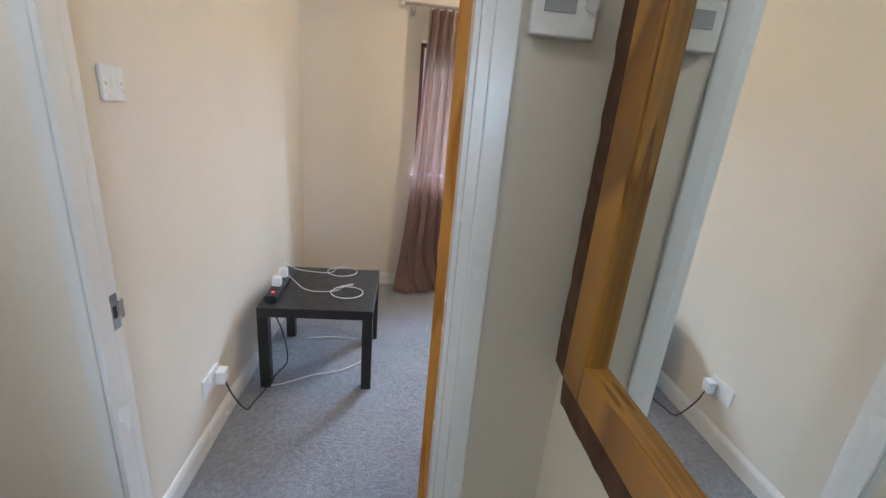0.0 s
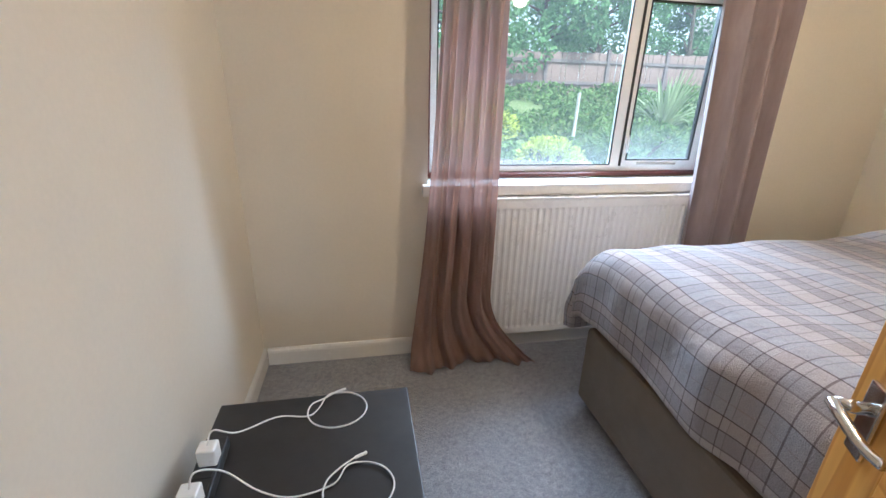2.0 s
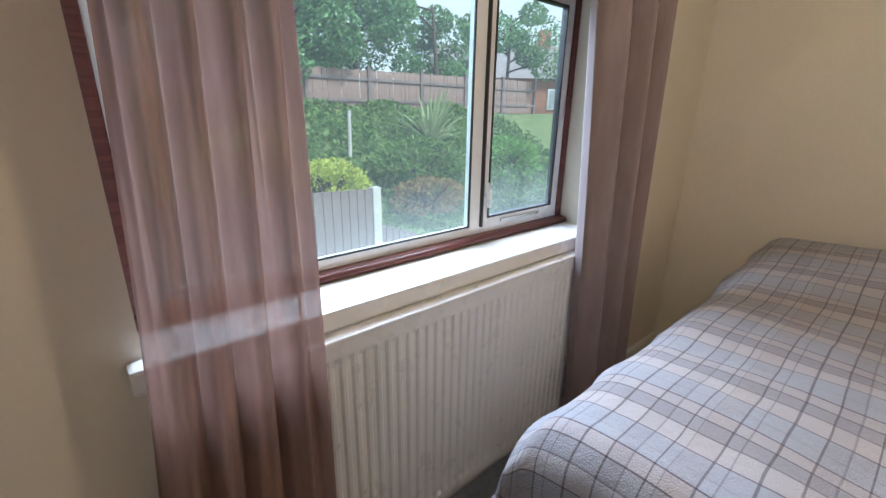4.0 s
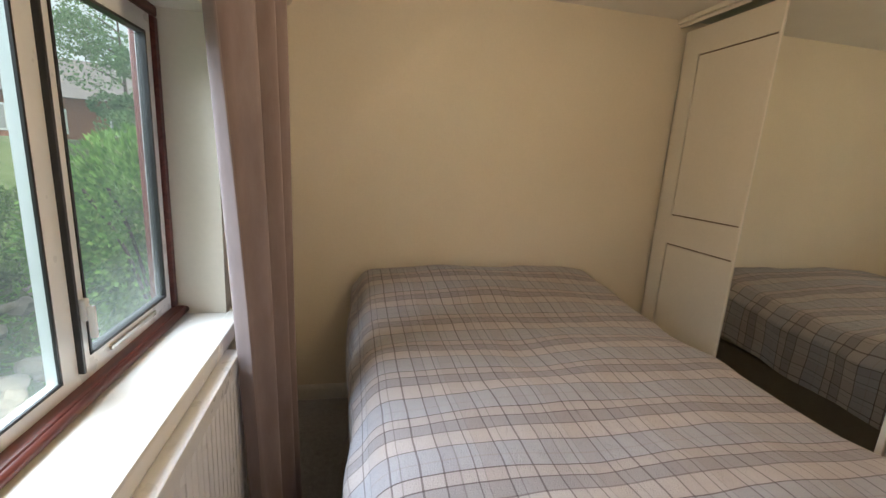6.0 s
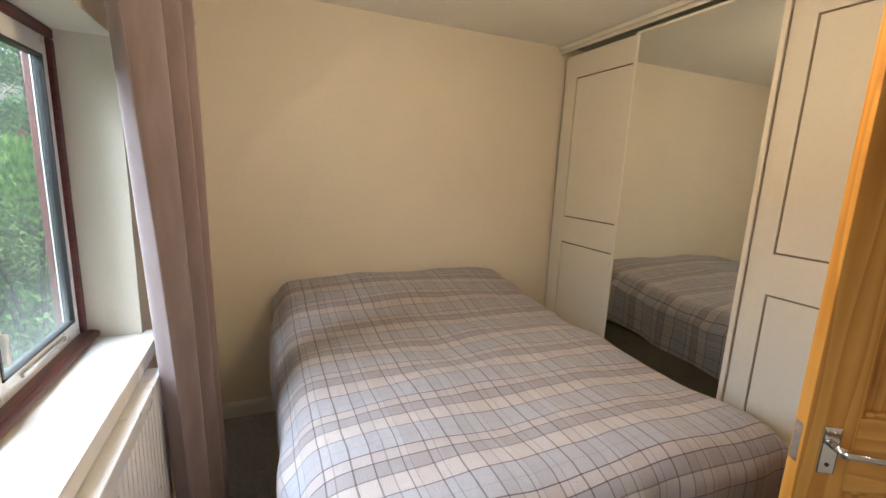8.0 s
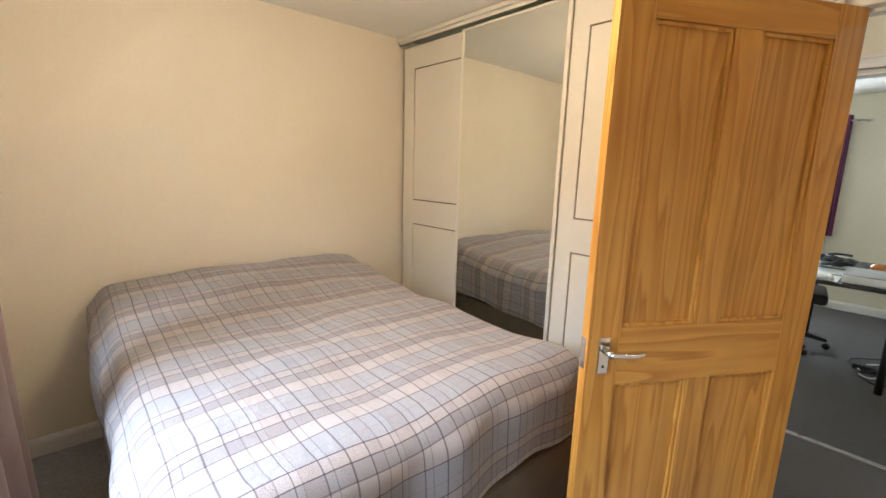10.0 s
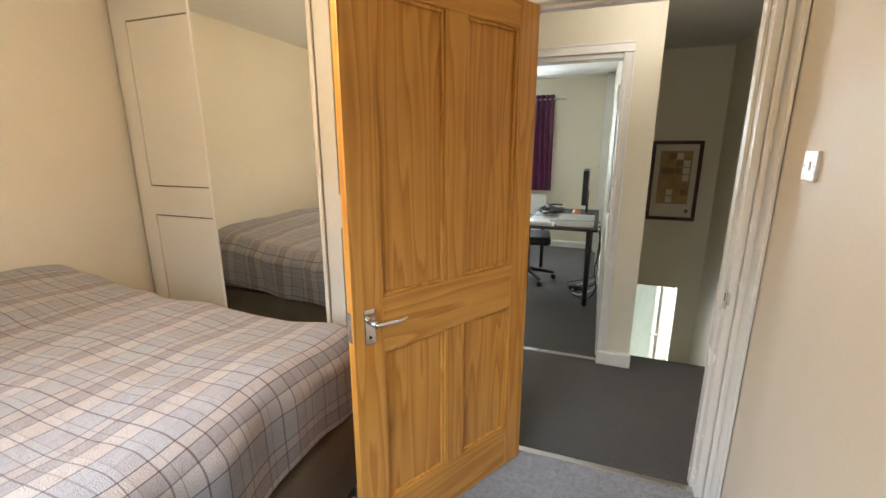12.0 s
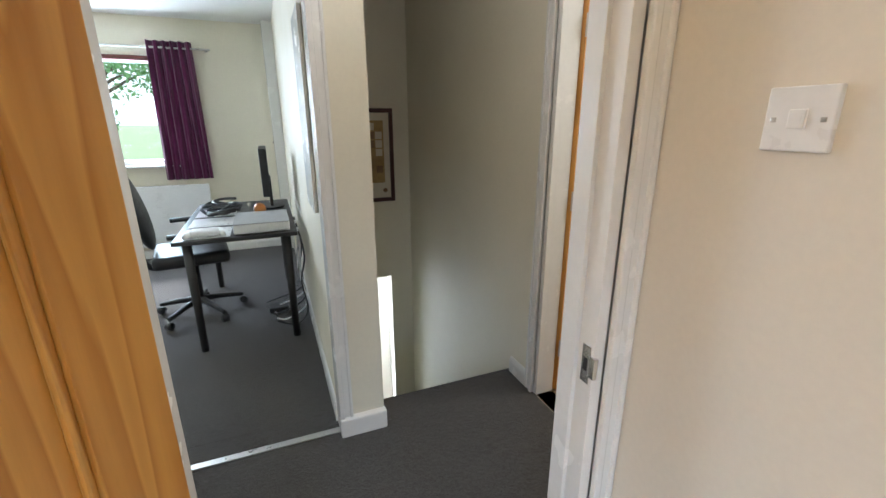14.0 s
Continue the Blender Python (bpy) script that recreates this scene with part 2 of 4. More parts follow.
M_LINO = mottled("beige_bathroom_floor", (0.42, 0.27, 0.15), (0.52, 0.35, 0.20), 7, 0.5, 0.05, 60)
M_PAPER = mottled("cream_mount_board", (0.66, 0.60, 0.48), (0.70, 0.64, 0.52), 10, 0.8)
M_ART = mottled("ochre_print", (0.28, 0.17, 0.06), (0.46, 0.32, 0.14), 9, 0.7, 0, 30)
M_ART2 = mottled("brown_print", (0.16, 0.09, 0.05), (0.26, 0.16, 0.09), 9, 0.7, 0, 30)
M_FRAME_D = mottled("dark_red_picture_frame", (0.045, 0.012, 0.012), (0.07, 0.02, 0.018), 12, 0.35)
M_GRASS = mottled("lawn_soil", (0.07, 0.12, 0.03), (0.17, 0.20, 0.08), 1.3, 0.95, 0.5, 30)
M_FENCE = mottled("weathered_fence_board", (0.22, 0.14, 0.115), (0.32, 0.22, 0.19), 3, 0.85, 0.4, 40)
M_SHED = mottled("grey_brown_boards", (0.15, 0.115, 0.11), (0.22, 0.175, 0.165), 3, 0.85, 0.4, 40)
M_CONC = mottled("pale_concrete", (0.42, 0.41, 0.38), (0.52, 0.50, 0.46), 5, 0.9, 0.4, 40)
M_STONE = mottled("garden_stone", (0.30, 0.26, 0.22), (0.44, 0.38, 0.32), 4, 0.9, 0.5, 30)
M_TRUNK = mottled("tree_bark", (0.07, 0.05, 0.035), (0.13, 0.10, 0.07), 6, 0.95, 0.8, 40)
M_LEAF_A = leafy("tree_leaves", (0.09, 0.19, 0.07), (0.22, 0.38, 0.16))
M_LEAF_B = leafy("ivy_leaves", (0.07, 0.15, 0.035), (0.22, 0.32, 0.10))
M_LEAF_Y = leafy("yellow_green_leaves", (0.36, 0.42, 0.06), (0.62, 0.66, 0.16))
M_LEAF_H = leafy("hedge_leaves", (0.10, 0.24, 0.04), (0.28, 0.48, 0.12))
M_LEAF_P = leafy("strappy_leaves", (0.26, 0.34, 0.16), (0.56, 0.60, 0.38))
M_LEAF_R = leafy("rust_leaves", (0.20, 0.13, 0.06), (0.40, 0.32, 0.14))
M_LOG = mottled("weathered_log", (0.34, 0.29, 0.23), (0.52, 0.46, 0.38), 7, 0.9, 0.5, 40)
M_BRICK = mottled("red_brick", (0.30, 0.12, 0.07), (0.38, 0.17, 0.10), 4, 0.9, 0.3, 30)
M_ROOF = mottled("grey_roof_tiles", (0.20, 0.18, 0.18), (0.28, 0.25, 0.25), 4, 0.9, 0.3, 20)


# ---- mesh helpers ----
def join_box(bm, a, b, bevel=0.0, seg=2):
    lo = [min(p, q) for p, q in zip(a, b)]
    hi = [max(p, q) for p, q in zip(a, b)]
    r = bmesh.ops.create_cube(bm, size=1)
    for v in r["verts"]:
        v.co = Vector([lo[i] + (v.co[i] + 0.5) * (hi[i] - lo[i]) for i in range(3)])
    if bevel:
        edges = {e for v in r["verts"] for e in v.link_edges}
        bmesh.ops.bevel(bm, geom=list(edges), offset=min(bevel, 0.45 * min(h - l for h, l in zip(hi, lo))), segments=seg, affect="EDGES", profile=0.6)
    return bm


def box(a, b, bevel=0.0, seg=2):
    return join_box(bmesh.new(), a, b, bevel, seg)


def cyl(a, b, r1, r2=None, n=16, bm=None):
    bm = bm or bmesh.new()
    a, b = Vector(a), Vector(b)
    m = Matrix.Translation((a + b) / 2) @ (b - a).to_track_quat("Z", "Y").to_matrix().to_4x4()
    bmesh.ops.create_cone(bm, cap_ends=True, segments=n, radius1=r1, radius2=r1 if r2 is None else r2, depth=(b - a).length, matrix=m)
    return bm


def smooth_path(pts, steps=8):
    pts = [Vector(p) for p in pts]
    out = []
    for i in range(len(pts) - 1):
        p0, p1, p2, p3 = pts[max(i - 1, 0)], pts[i], pts[i + 1], pts[min(i + 2, len(pts) - 1)]
        for k in range(steps):
            u = k / steps
            out.append(0.5 * (2 * p1 + (p2 - p0) * u + (2 * p0 - 5 * p1 + 4 * p2 - p3) * u * u + (3 * p1 - p0 - 3 * p2 + p3) * u ** 3))
    return out + [pts[-1]]


def tube(pts, r, n=8, steps=8, bm=None):
    path = smooth_path(pts, steps)
    bm = bm or bmesh.new()
    rings = []
    for i, p in enumerate(path):
        d = (path[min(i + 1, len(path) - 1)] - path[max(i - 1, 0)]).normalized()
        side = d.cross(Vector((0.13, 0.21, 0.97))).normalized()
        up = side.cross(d)
        rr = r(i / (len(path) - 1)) if callable(r) else r
        rings.append([bm.verts.new(p + rr * (math.cos(2 * math.pi * k / n) * side + math.sin(2 * math.pi * k / n) * up)) for k in range(n)])
    for a, b in zip(rings, rings[1:]):
        for k in range(n):
            bm.faces.new((a[k], a[(k + 1) % n], b[(k + 1) % n], b[k]))
    bm.faces.new(rings[0][::-1])
    bm.faces.new(rings[-1])
    return bm


def part(name, bm, material, parent=None, label="", smooth=False):
    me = bpy.data.meshes.new(name)
    bmesh.ops.recalc_face_normals(bm, faces=bm.faces[:])
    bm.to_mesh(me)
    bm.free()
    me.materials.append(material)
    if smooth:
        for p in me.polygons:
            p.use_smooth = True
    ob = new(name, me)
    if parent is not None:
        ob.parent = parent
    if label:
        ob["label"] = label
    return ob


def thing(name, label, category, at=(0, 0, 0), turn=0.0, group=""):
    ob = new(name)
    ob.empty_display_size = 0.1
    ob.matrix_world = pose(*at, 0, 0, turn)
    return tagged(ob, label, category, group)


def struct(name, bm, material, smooth=False, label=""):
    return tagged(part(name, bm, material, smooth=smooth), label, "", "", "structure")


def slab_with_hole(a, b, axis, holes):
    """A wall from a to b with rectangular openings given along `axis` and z."""
    bm = bmesh.new()
    cuts = sorted({a[axis], b[axis], *[h[0] for h in holes], *[h[1] for h in holes]})
    for lo, hi in zip(cuts, cuts[1:]):
        spans = [(a[2], b[2])]
        for h in holes:
            if h[0] <= lo + 1e-6 and h[1] >= hi - 1e-6:
                spans = [s for z0, z1 in spans for s in ((z0, min(z1, h[2])), (max(z0, h[3]), z1)) if s[1] - s[0] > 1e-4]
        for z0, z1 in spans:
            p, q = list(a), list(b)
            p[axis], q[axis], p[2], q[2] = lo, hi, z0, z1
            join_box(bm, p, q)
    bmesh.ops.remove_doubles(bm, verts=bm.verts[:], dist=1e-5)
    return bm


# ---- setting: bedroom, landing, stairwell, office, bathroom ----
W, D, H = 3.37, 2.30, 2.385
WX0, WX1, WZ0, WZ1 = 0.83, 2.42, 0.90, 1.86      # bedroom window opening
DX0, DX1, DH = 0.064, 0.905, 2.02                  # bedroom doorway
EX = 1.165                                        # east wall of the landing
SX = -0.51                                        # west wall of the landing and stairwell
OX, OY = 0.50, -1.09                              # office west wall, office door wall

struct("floor_bedroom", box((0, -0.03, -0.12), (W, D, 0)), M_CARPET, label="grey flecked cut-pile bedroom carpet")
struct("floor_landing", box((SX, -1.27, -0.12), (EX, -0.034, -0.002)), M_CARPET_D, label="dark brown-grey landing carpet")
struct("floor_office", box((0.3, -4.62, -0.12), (3.4, -1.274, -0.003)), M_CARPET_D, label="dark grey office carpet")
struct("floor_bathroom", box((-2.1, -1.8, -0.12), (SX - 0.002, 0.1, 0.0)), M_LINO, label="beige bathroom floor covering")
struct("floor_hall", box((-1.2, -4.6, -2.62), (0.6, -1.2, -2.5)), M_LINO, label="beige hall floor")
struct("ceiling", box((-2.2, -4.8, H), (W + 0.1, D + 0.3, H + 0.12)), M_CEIL, label="white painted ceiling")
struct("wall_west", box((-0.12, 0.0, -0.1), (0.0, D, H)), M_WALL, label="cream painted plaster wall with uneven surface")
struct("wall_east", box((W, -0.7, -0.1), (W + 0.12, D, H)), M_WALL, label="cream painted plaster wall")
struct("wall_north", slab_with_hole((-0.12, D, -2.7), (W + 0.12, D + 0.20, H), 0, [(WX0, WX1, WZ0, WZ1)]), M_WALL, label="cream painted window wall")
struct("wall_south", slab_with_hole((SX, -0.10, -0.1), (1.25, 0.0, H), 0, [(DX0, DX1, -0.1, DH)]), M_WALL, label="cream painted wall with a doorway")
struct("wall_landing_east", box((EX, -1.19, -0.1), (1.25, -0.1, H)), M_LAND, label="cream painted landing wall")
struct("wall_wardrobe_back", box((1.25, -0.82, -0.1), (W, -0.7, H)), M_LAND)
struct("wall_office_door", slab_with_hole((OX + 0.0, -1.19, -0.1), (3.4, OY, H), 0, [(OX, 1.24, -0.1, 2.0)]), M_LAND, label="cream painted wall above the office doorway")
struct("wall_stair_east", box((0.30, -4.62, -2.6), (OX, OY, H)), M_LAND, label="cream painted partition between office and stairs")
struct("wall_stair_west", slab_with_hole((SX - 0.1, -3.14, -2.6), (SX, -0.1, H), 1, [(-1.03, -0.28, 0.0, 2.0)]), M_LAND, label="cream painted stairwell wall")
struct("wall_stair_south", slab_with_hole((SX - 0.1, -3.24, -2.6), (0.30, -3.14, H), 0, [(-0.30, 0.29, -2.6, -0.02)]), M_LAND, label="cream painted wall above the hall door")
struct("wall_hall_end", box((-1.2, -4.7, -2.6), (0.3, -4.6, 0.2)), M_CEIL)
struct("wall_hall_west", box((-0.72, -4.6, -2.6), (-0.62, -3.24, 0.2)), M_CEIL)
struct("ceiling_hall", box((-0.7, -4.6, 0.02), (0.3, -3.24, 0.1)), M_CEIL)
struct("wall_office_south", slab_with_hole((OX - 0.2, -4.72, -0.1), (3.5, -4.62, H), 0, [(1.45, 2.85, 0.99, 2.02)]), M_LAND, label="cream painted office window wall")
struct("wall_office_east", box((3.4, -4.62, -0.1), (3.5, -1.09, H)), M_LAND)
struct("wall_bathroom_west", box((-2.2, -1.9, -0.1), (-2.1, 0.2, H)), M_LAND)
struct("wall_bathroom_south", box((-2.1, -1.9, -0.1), (SX - 0.1, -1.8, H)), M_LAND)
struct("wall_bathroom_north", box((-2.1, 0.1, -0.1), (SX, 0.2, H)), M_LAND)
struct("wall_landing_north_return", box((SX - 0.1, -0.1, -0.1), (SX, 0.1, H)), M_LAND)

# carpeted steps going down
stair = thing("staircase", "dark carpeted stairs going down from the landing", "staircase")
for k in range(9):
    y0 = -1.27 - 0.205 * k
    part("step", box((SX, y0 - 0.225, -0.19 * (k + 1) - 0.1), (0.30, y0, -0.19 * (k + 1)), 0.012), M_CARPET_D, stair)


# ---- trims ----
def skirting(a, b, t=0.016, h=0.095):
    """A board with a rounded top along a wall from a to b (x, y), its thickness on the left-hand side."""
    a, b = Vector((*a, 0)), Vector((*b, 0))
    d = (b - a).normalized()
    nrm = Vector((-d.y, d.x, 0))
    bm = bmesh.new()
    prof = [(0.002, 0), (t, 0), (t, h * 0.72), (t * 0.8, h * 0.86), (t * 0.45, h * 0.97), (0.002, h)]
    rows = [[bm.verts.new(p + nrm * o + Vector((0, 0, z))) for o, z in prof] for p in (a, b)]
    for k in range(len(prof)):
        j = (k + 1) % len(prof)
        bm.faces.new((rows[0][k], rows[0][j], rows[1][j], rows[1][k]))
    bm.faces.new(rows[0]), bm.faces.new(rows[1][::-1])
    return bm


for a, b in (((0, D), (0, 0.07)), ((W, D), (0.02, D)), ((W, -0.04), (W, D - 0.018)), ((0.965, 0), (1.245, 0)),
             ((EX, -0.1), (0.965, -0.1)), ((EX, -1.08), (EX, -0.118)), ((SX, -1.095), (SX, -1.26)), ((OX, -1.2), (OX, -4.42)),
             ((OX + 0.1, -4.62), (3.4, -4.62))):
    struct("baseboard", skirting(a, b), M_GLOSS)


def casing(name, lo, hi, top, axis, face, out, side_w=0.062, sides=(1, 1)):
    """Architrave round an opening: two legs and a head, with a stepped profile."""
    bm = bmesh.new()

    def run(a0, a1, z0, z1):
        for w0, w1, t in ((0, 1, 0.012), (0.0, 0.35, 0.020), (0.78, 1.0, 0.017)):
            p, q = [0, 0, 0], [0, 0, 0]
            if z1 - z0 > a1 - a0 and z0 == 0:
                inner_first = a0 >= hi - 1e-6
                s0, s1 = (a0 + w0 * (a1 - a0), a0 + w1 * (a1 - a0)) if inner_first else (a1 - w1 * (a1 - a0), a1 - w0 * (a1 - a0))
                p[axis], q[axis], p[2], q[2] = s0, s1, z0, z1
            else:
                p[axis], q[axis], p[2], q[2] = a0, a1, z0 + w0 * (z1 - z0), z0 + w1 * (z1 - z0)
            p[1 - axis], q[1 - axis] = face, face + out * (t + 0.002 * (w1 - w0 < 1))
            join_box(bm, p, q, 0.004)
    if sides[0]:
        run(lo - side_w, lo, 0, top)
    if sides[1]:
        run(hi, hi + side_w, 0, top)
    run(lo - side_w * sides[0], hi + side_w * sides[1], top, top + side_w)
    return struct(name, bm, M_GLOSS)


def lining(name, lo, hi, top, axis, y0, y1, t=0.028, stop=None):
    bm = bmesh.new()
    for a0, a1, z0, z1 in ((lo, lo + t, 0, top - t), (hi - t, hi, 0, top - t), (lo, hi, top - t, top)):
        p, q = [0, 0, z0], [0, 0, z1]
        p[axis], q[axis], p[1 - axis], q[1 - axis] = a0, a1, y0, y1
        join_box(bm, p, q, 0.002)
    if stop:
        for a0, a1, z0, z1 in ((lo + t, lo + t + 0.012, 0, top - t), (hi - t - 0.012, hi - t, 0, top - t), (lo + t, hi - t, top - t - 0.012, top - t)):
            p, q = [0, 0, z0], [0, 0, z1]
            p[axis], q[axis], p[1 - axis], q[1 - axis] = a0, a1, stop[0], stop[1]
            join_box(bm, p, q, 0.002)
    return struct(name, bm, M_GLOSS)


lining("trim_bedroom_door_lining", DX0, DX1, DH, 0, -0.102, 0.002, stop=(-0.095, -0.045))
casing("trim_bedroom_architrave", DX0, DX1, DH, 0, 0.0, 1, 0.06)
struct("trim_landing_architrave", join_box(box((DX1 - 0.004, -0.113, 0), (DX1 + 0.045, -0.1005, DH + 0.045), 0.004), (DX0, -0.113, DH), (DX1 - 0.005, -0.1005, DH + 0.045), 0.004), M_GLOSS)
lining("trim_office_door_lining", OX - 0.02, 1.24, 2.0, 0, -1.192, OY + 0.002)
casing("trim_office_architrave", OX + 0.008, EX - 0.002, 2.0, 0, OY, 1, 0.06, (1, 0))
lining("trim_bathroom_door_lining", -1.03, -0.28, 2.0, 1, SX - 0.102, SX + 0.002)
casing("trim_bathroom_architrave", -1.03, -0.28, 2.0, 1, SX, 1, 0.06, (1, 0))
struct("trim_partition_end_base", box((0.292, -1.10, 0), (0.51, -1.06, 0.10), 0.012, 3), M_GLOSS)
for nm, a, b in (("trim_bedroom_threshold", (DX0, -0.052, 0), (DX1, -0.018, 0.007)), ("trim_office_threshold", (OX, -1.15, -0.004), (EX, -1.115, 0.004)),
                 ("trim_stair_nosing", (SX, -1.283, -0.03), (0.3, -1.262, 0.0))):
    struct(nm, box(a, b, 0.003), M_STEEL if "nosing" not in nm else M_CARPET_D)
struct("trim_wardrobe_fascia", join_box(box((1.25, -0.057, 2.338), (W, -0.045, H - 0.002), 0.003), (1.25, -0.045, 2.355), (W, -0.02, H - 0.002), 0.008), M_WARD)
struct("window_board", join_box(box((WX0 - 0.0, D - 0.045, 0.872), (WX1 + 0.0, D + 0.14, WZ0 + 0.022), 0.01, 3), (WX0 - 0.03, D - 0.050, 0.870), (WX1 + 0.03, D - 0.002, WZ0 + 0.024), 0.009), M_GLOSS, label="white gloss painted window sill")


# ---- bedroom window ----
def window_bedroom():
    y = D + 0.145
    win = tagged(new("window_1"), "white plastic window in a dark red wooden frame, one casement", "", "", "structure")
    z0, z1 = WZ0 + 0.024, WZ1
    for nm, a, b in (("sub_frame_sill", (WX0, y - 0.02, z0), (WX1, y + 0.07, z0 + 0.026)), ("sub_frame_head", (WX0, y, z1 - 0.03), (WX1, y + 0.07, z1)),
                     ("sub_frame_jamb", (WX0, y, z0 + 0.026), (WX0 + 0.03, y + 0.07, z1 - 0.03)), ("sub_frame_jamb", (WX1 - 0.03, y, z0 + 0.026), (WX1, y + 0.07, z1 - 0.03))):
        part(nm, box(a, b, 0.008, 3), M_MAHOG, win)
    part("sub_frame_bead", cyl((WX0, y - 0.02, z0 + 0.012), (WX1, y - 0.02, z0 + 0.012), 0.011), M_MAHOG, win, smooth=True)
    ax0, ax1, az0, az1 = WX0 + 0.03, WX1 - 0.03, z0 + 0.026, z1 - 0.03
    mx = 1.885
    fw = 0.03
    part("window_frame", slab_with_hole((ax0, y + 0.012, az0), (ax1, y + 0.04, az1), 0,
         [(ax0 + fw, mx - 0.03, az0 + fw, az1 - fw), (mx + 0.03, ax1 - 0.03, az0 + 0.03, az1 - 0.03)]), M_UPVC, win)
    gx = [(ax0 + fw, mx - 0.03, az0 + fw, az1 - fw)]
    for x0, x1, p0, p1 in gx:
        for a, b in (((x0, y + 0.010, p0), (x1, y + 0.016, p0 + 0.006)), ((x0, y + 0.010, p1 - 0.006), (x1, y + 0.016, p1)),
                     ((x0, y + 0.010, p0), (x0 + 0.006, y + 0.016, p1)), ((x1 - 0.006, y + 0.010, p0), (x1, y + 0.016, p1))):
            part("gasket", box(a, b), M_PLASTIC_B, win)
        pane = part("pane", box((x0, y + 0.014, p0), (x1, y + 0.020, p1)), M_MISTED, win)
        pane.visible_shadow = False
    # top-hung casement, pushed slightly open
    cx0, cx1, cz0, cz1 = mx + 0.026, ax1 - 0.026, az0 + 0.028, az1 - 0.028
    s = 0.028
    cas = part("casement", slab_with_hole((cx0, y + 0.004, cz0), (cx1, y + 0.026, cz1), 0, [(cx0 + s, cx1 - s, cz0 + s, cz1 - s)]), M_UPVC, win, "white opening sash")
    pane = part("pane", box((cx0 + s, y + 0.010, cz0 + s), (cx1 - s, y + 0.016, cz1 - s)), M_MISTED, cas)
    pane.visible_shadow = False
    for a, b in (((cx0 + s, cz0 + s), (cx1 - s, cz0 + s + 0.007)), ((cx0 + s, cz1 - s - 0.007), (cx1 - s, cz1 - s)),
                 ((cx0 + s, cz0 + s), (cx0 + s + 0.007, cz1 - s)), ((cx1 - s - 0.007, cz0 + s), (cx1 - s, cz1 - s))):
        part("gasket", box((a[0], y + 0.001, a[1]), (b[0], y + 0.026, b[1])), M_PLASTIC_B, cas)
    stay = part("stay_arm", box((cx0 + 0.10, y - 0.004, cz0 + 0.004), (cx0 + 0.34, y + 0.003, cz0 + 0.016), 0.002), M_STEEL, cas)
    hd = part("window_handle", join_box(box((cx0 + 0.010, y - 0.008, 1.09), (cx0 + 0.028, y + 0.004, 1.14), 0.004), (cx0 + 0.012, y - 0.022, 1.05), (cx0 + 0.024, y - 0.008, 1.125), 0.005), M_UPVC, cas)
    # fixed light's dark dividing gasket beside the mullion
    part("gasket", box((mx + 0.022, y + 0.0, az0 + 0.026), (mx + 0.03, y + 0.02, az1 - 0.026)), M_PLASTIC_B, win)


window_bedroom()


# ---- curtains and rail ----
def curtain(name, label, material, y, z0, z1, left, right, folds, depth, category="curtain", puddle=0.0, seed=0, slant=0.0, lean=0.0):
    """A hanging cloth; left and right are functions of the height share 0 (bottom) to 1."""
    bm = bmesh.new()
    nu, nv = 110, 40
    rows = []
    for j in range(nv + 1):
        v = j / nv
        z = z0 + (z1 - z0) * v
        row = []
        for i in range(nu + 1):
            u = i / nu
            uu = u + 0.02 * math.sin(9 * u + seed) * (1 - v)
            x = left(v) + (right(v) - left(v)) * uu
            d = depth * (0.55 + 0.45 * v) * math.sin(2 * math.pi * folds * (u + 0.03 * math.sin(3 * v + seed))) + 0.25 * depth * math.sin(2 * math.pi * folds * 2.3 * u + 2 * v + seed)
            if puddle and v < 0.05:
                d -= puddle * (1 - v / 0.05) * (0.6 + 0.4 * math.sin(7 * u + seed))
            zz = max(z, 0.012 + 0.01 * math.sin(14 * u)) if puddle else z
            row.append(bm.verts.new((x, y + d - slant * u - lean * (1 - v), zz)))
        rows.append(row)
    for a, b in zip(rows, rows[1:]):
        for i in range(nu):
            bm.faces.new((a[i], a[i + 1], b[i + 1], b[i]))
    ob = tagged(part(name, bm, material, smooth=True), label, category)
    sol = ob.modifiers.new("cloth", "SOLIDIFY")
    sol.thickness = 0.0016
    return ob


def bump01(v, c, w):
    return math.exp(-((v - c) / w) ** 2)


curtain("curtain", "dusty pink sheer curtain trailing on the carpet", M_CURT, D - 0.15, 0.015, 2.03,
        lambda v: 0.80 - 0.09 * (1 - v) ** 3 + 0.07 * v, lambda v: 1.125 + 0.26 * max(0, 1 - v * 5.0) ** 2, 4.5, 0.036, puddle=0.07, seed=1)
curtain("curtain", "mauve-taupe curtain hanging to the carpet beside the window", M_CURT2, D - 0.085, 0.02, 2.03,
        lambda v: 2.19 - 0.06 * v, lambda v: 2.42 + 0.05 * (1 - v), 2.6, 0.038, seed=4, slant=0.09, lean=0.05)
rail = thing("curtain_rail", "thin pale metal curtain rail with a rounded end", "curtain rail")
part("pole", cyl((0.70, D - 0.155, 2.045), (2.80, D - 0.155, 2.045), 0.011), M_STEEL, rail, smooth=True)
for x in (0.685, 2.815):
    bm = bmesh.new()
    bmesh.ops.create_uvsphere(bm, u_segments=16, v_segments=10, radius=0.024, matrix=pose(x, D - 0.155, 2.045))
    part("finial", bm, M_STEEL, rail, smooth=True)
for x in (0.76, 2.74):
    part("bracket", join_box(box((x - 0.008, D - 0.165, 2.03), (x + 0.008, D - 0.002, 2.045), 0.002), (x - 0.018, D - 0.012, 2.0), (x + 0.018, D - 0.001, 2.07), 0.004), M_STEEL, rail)


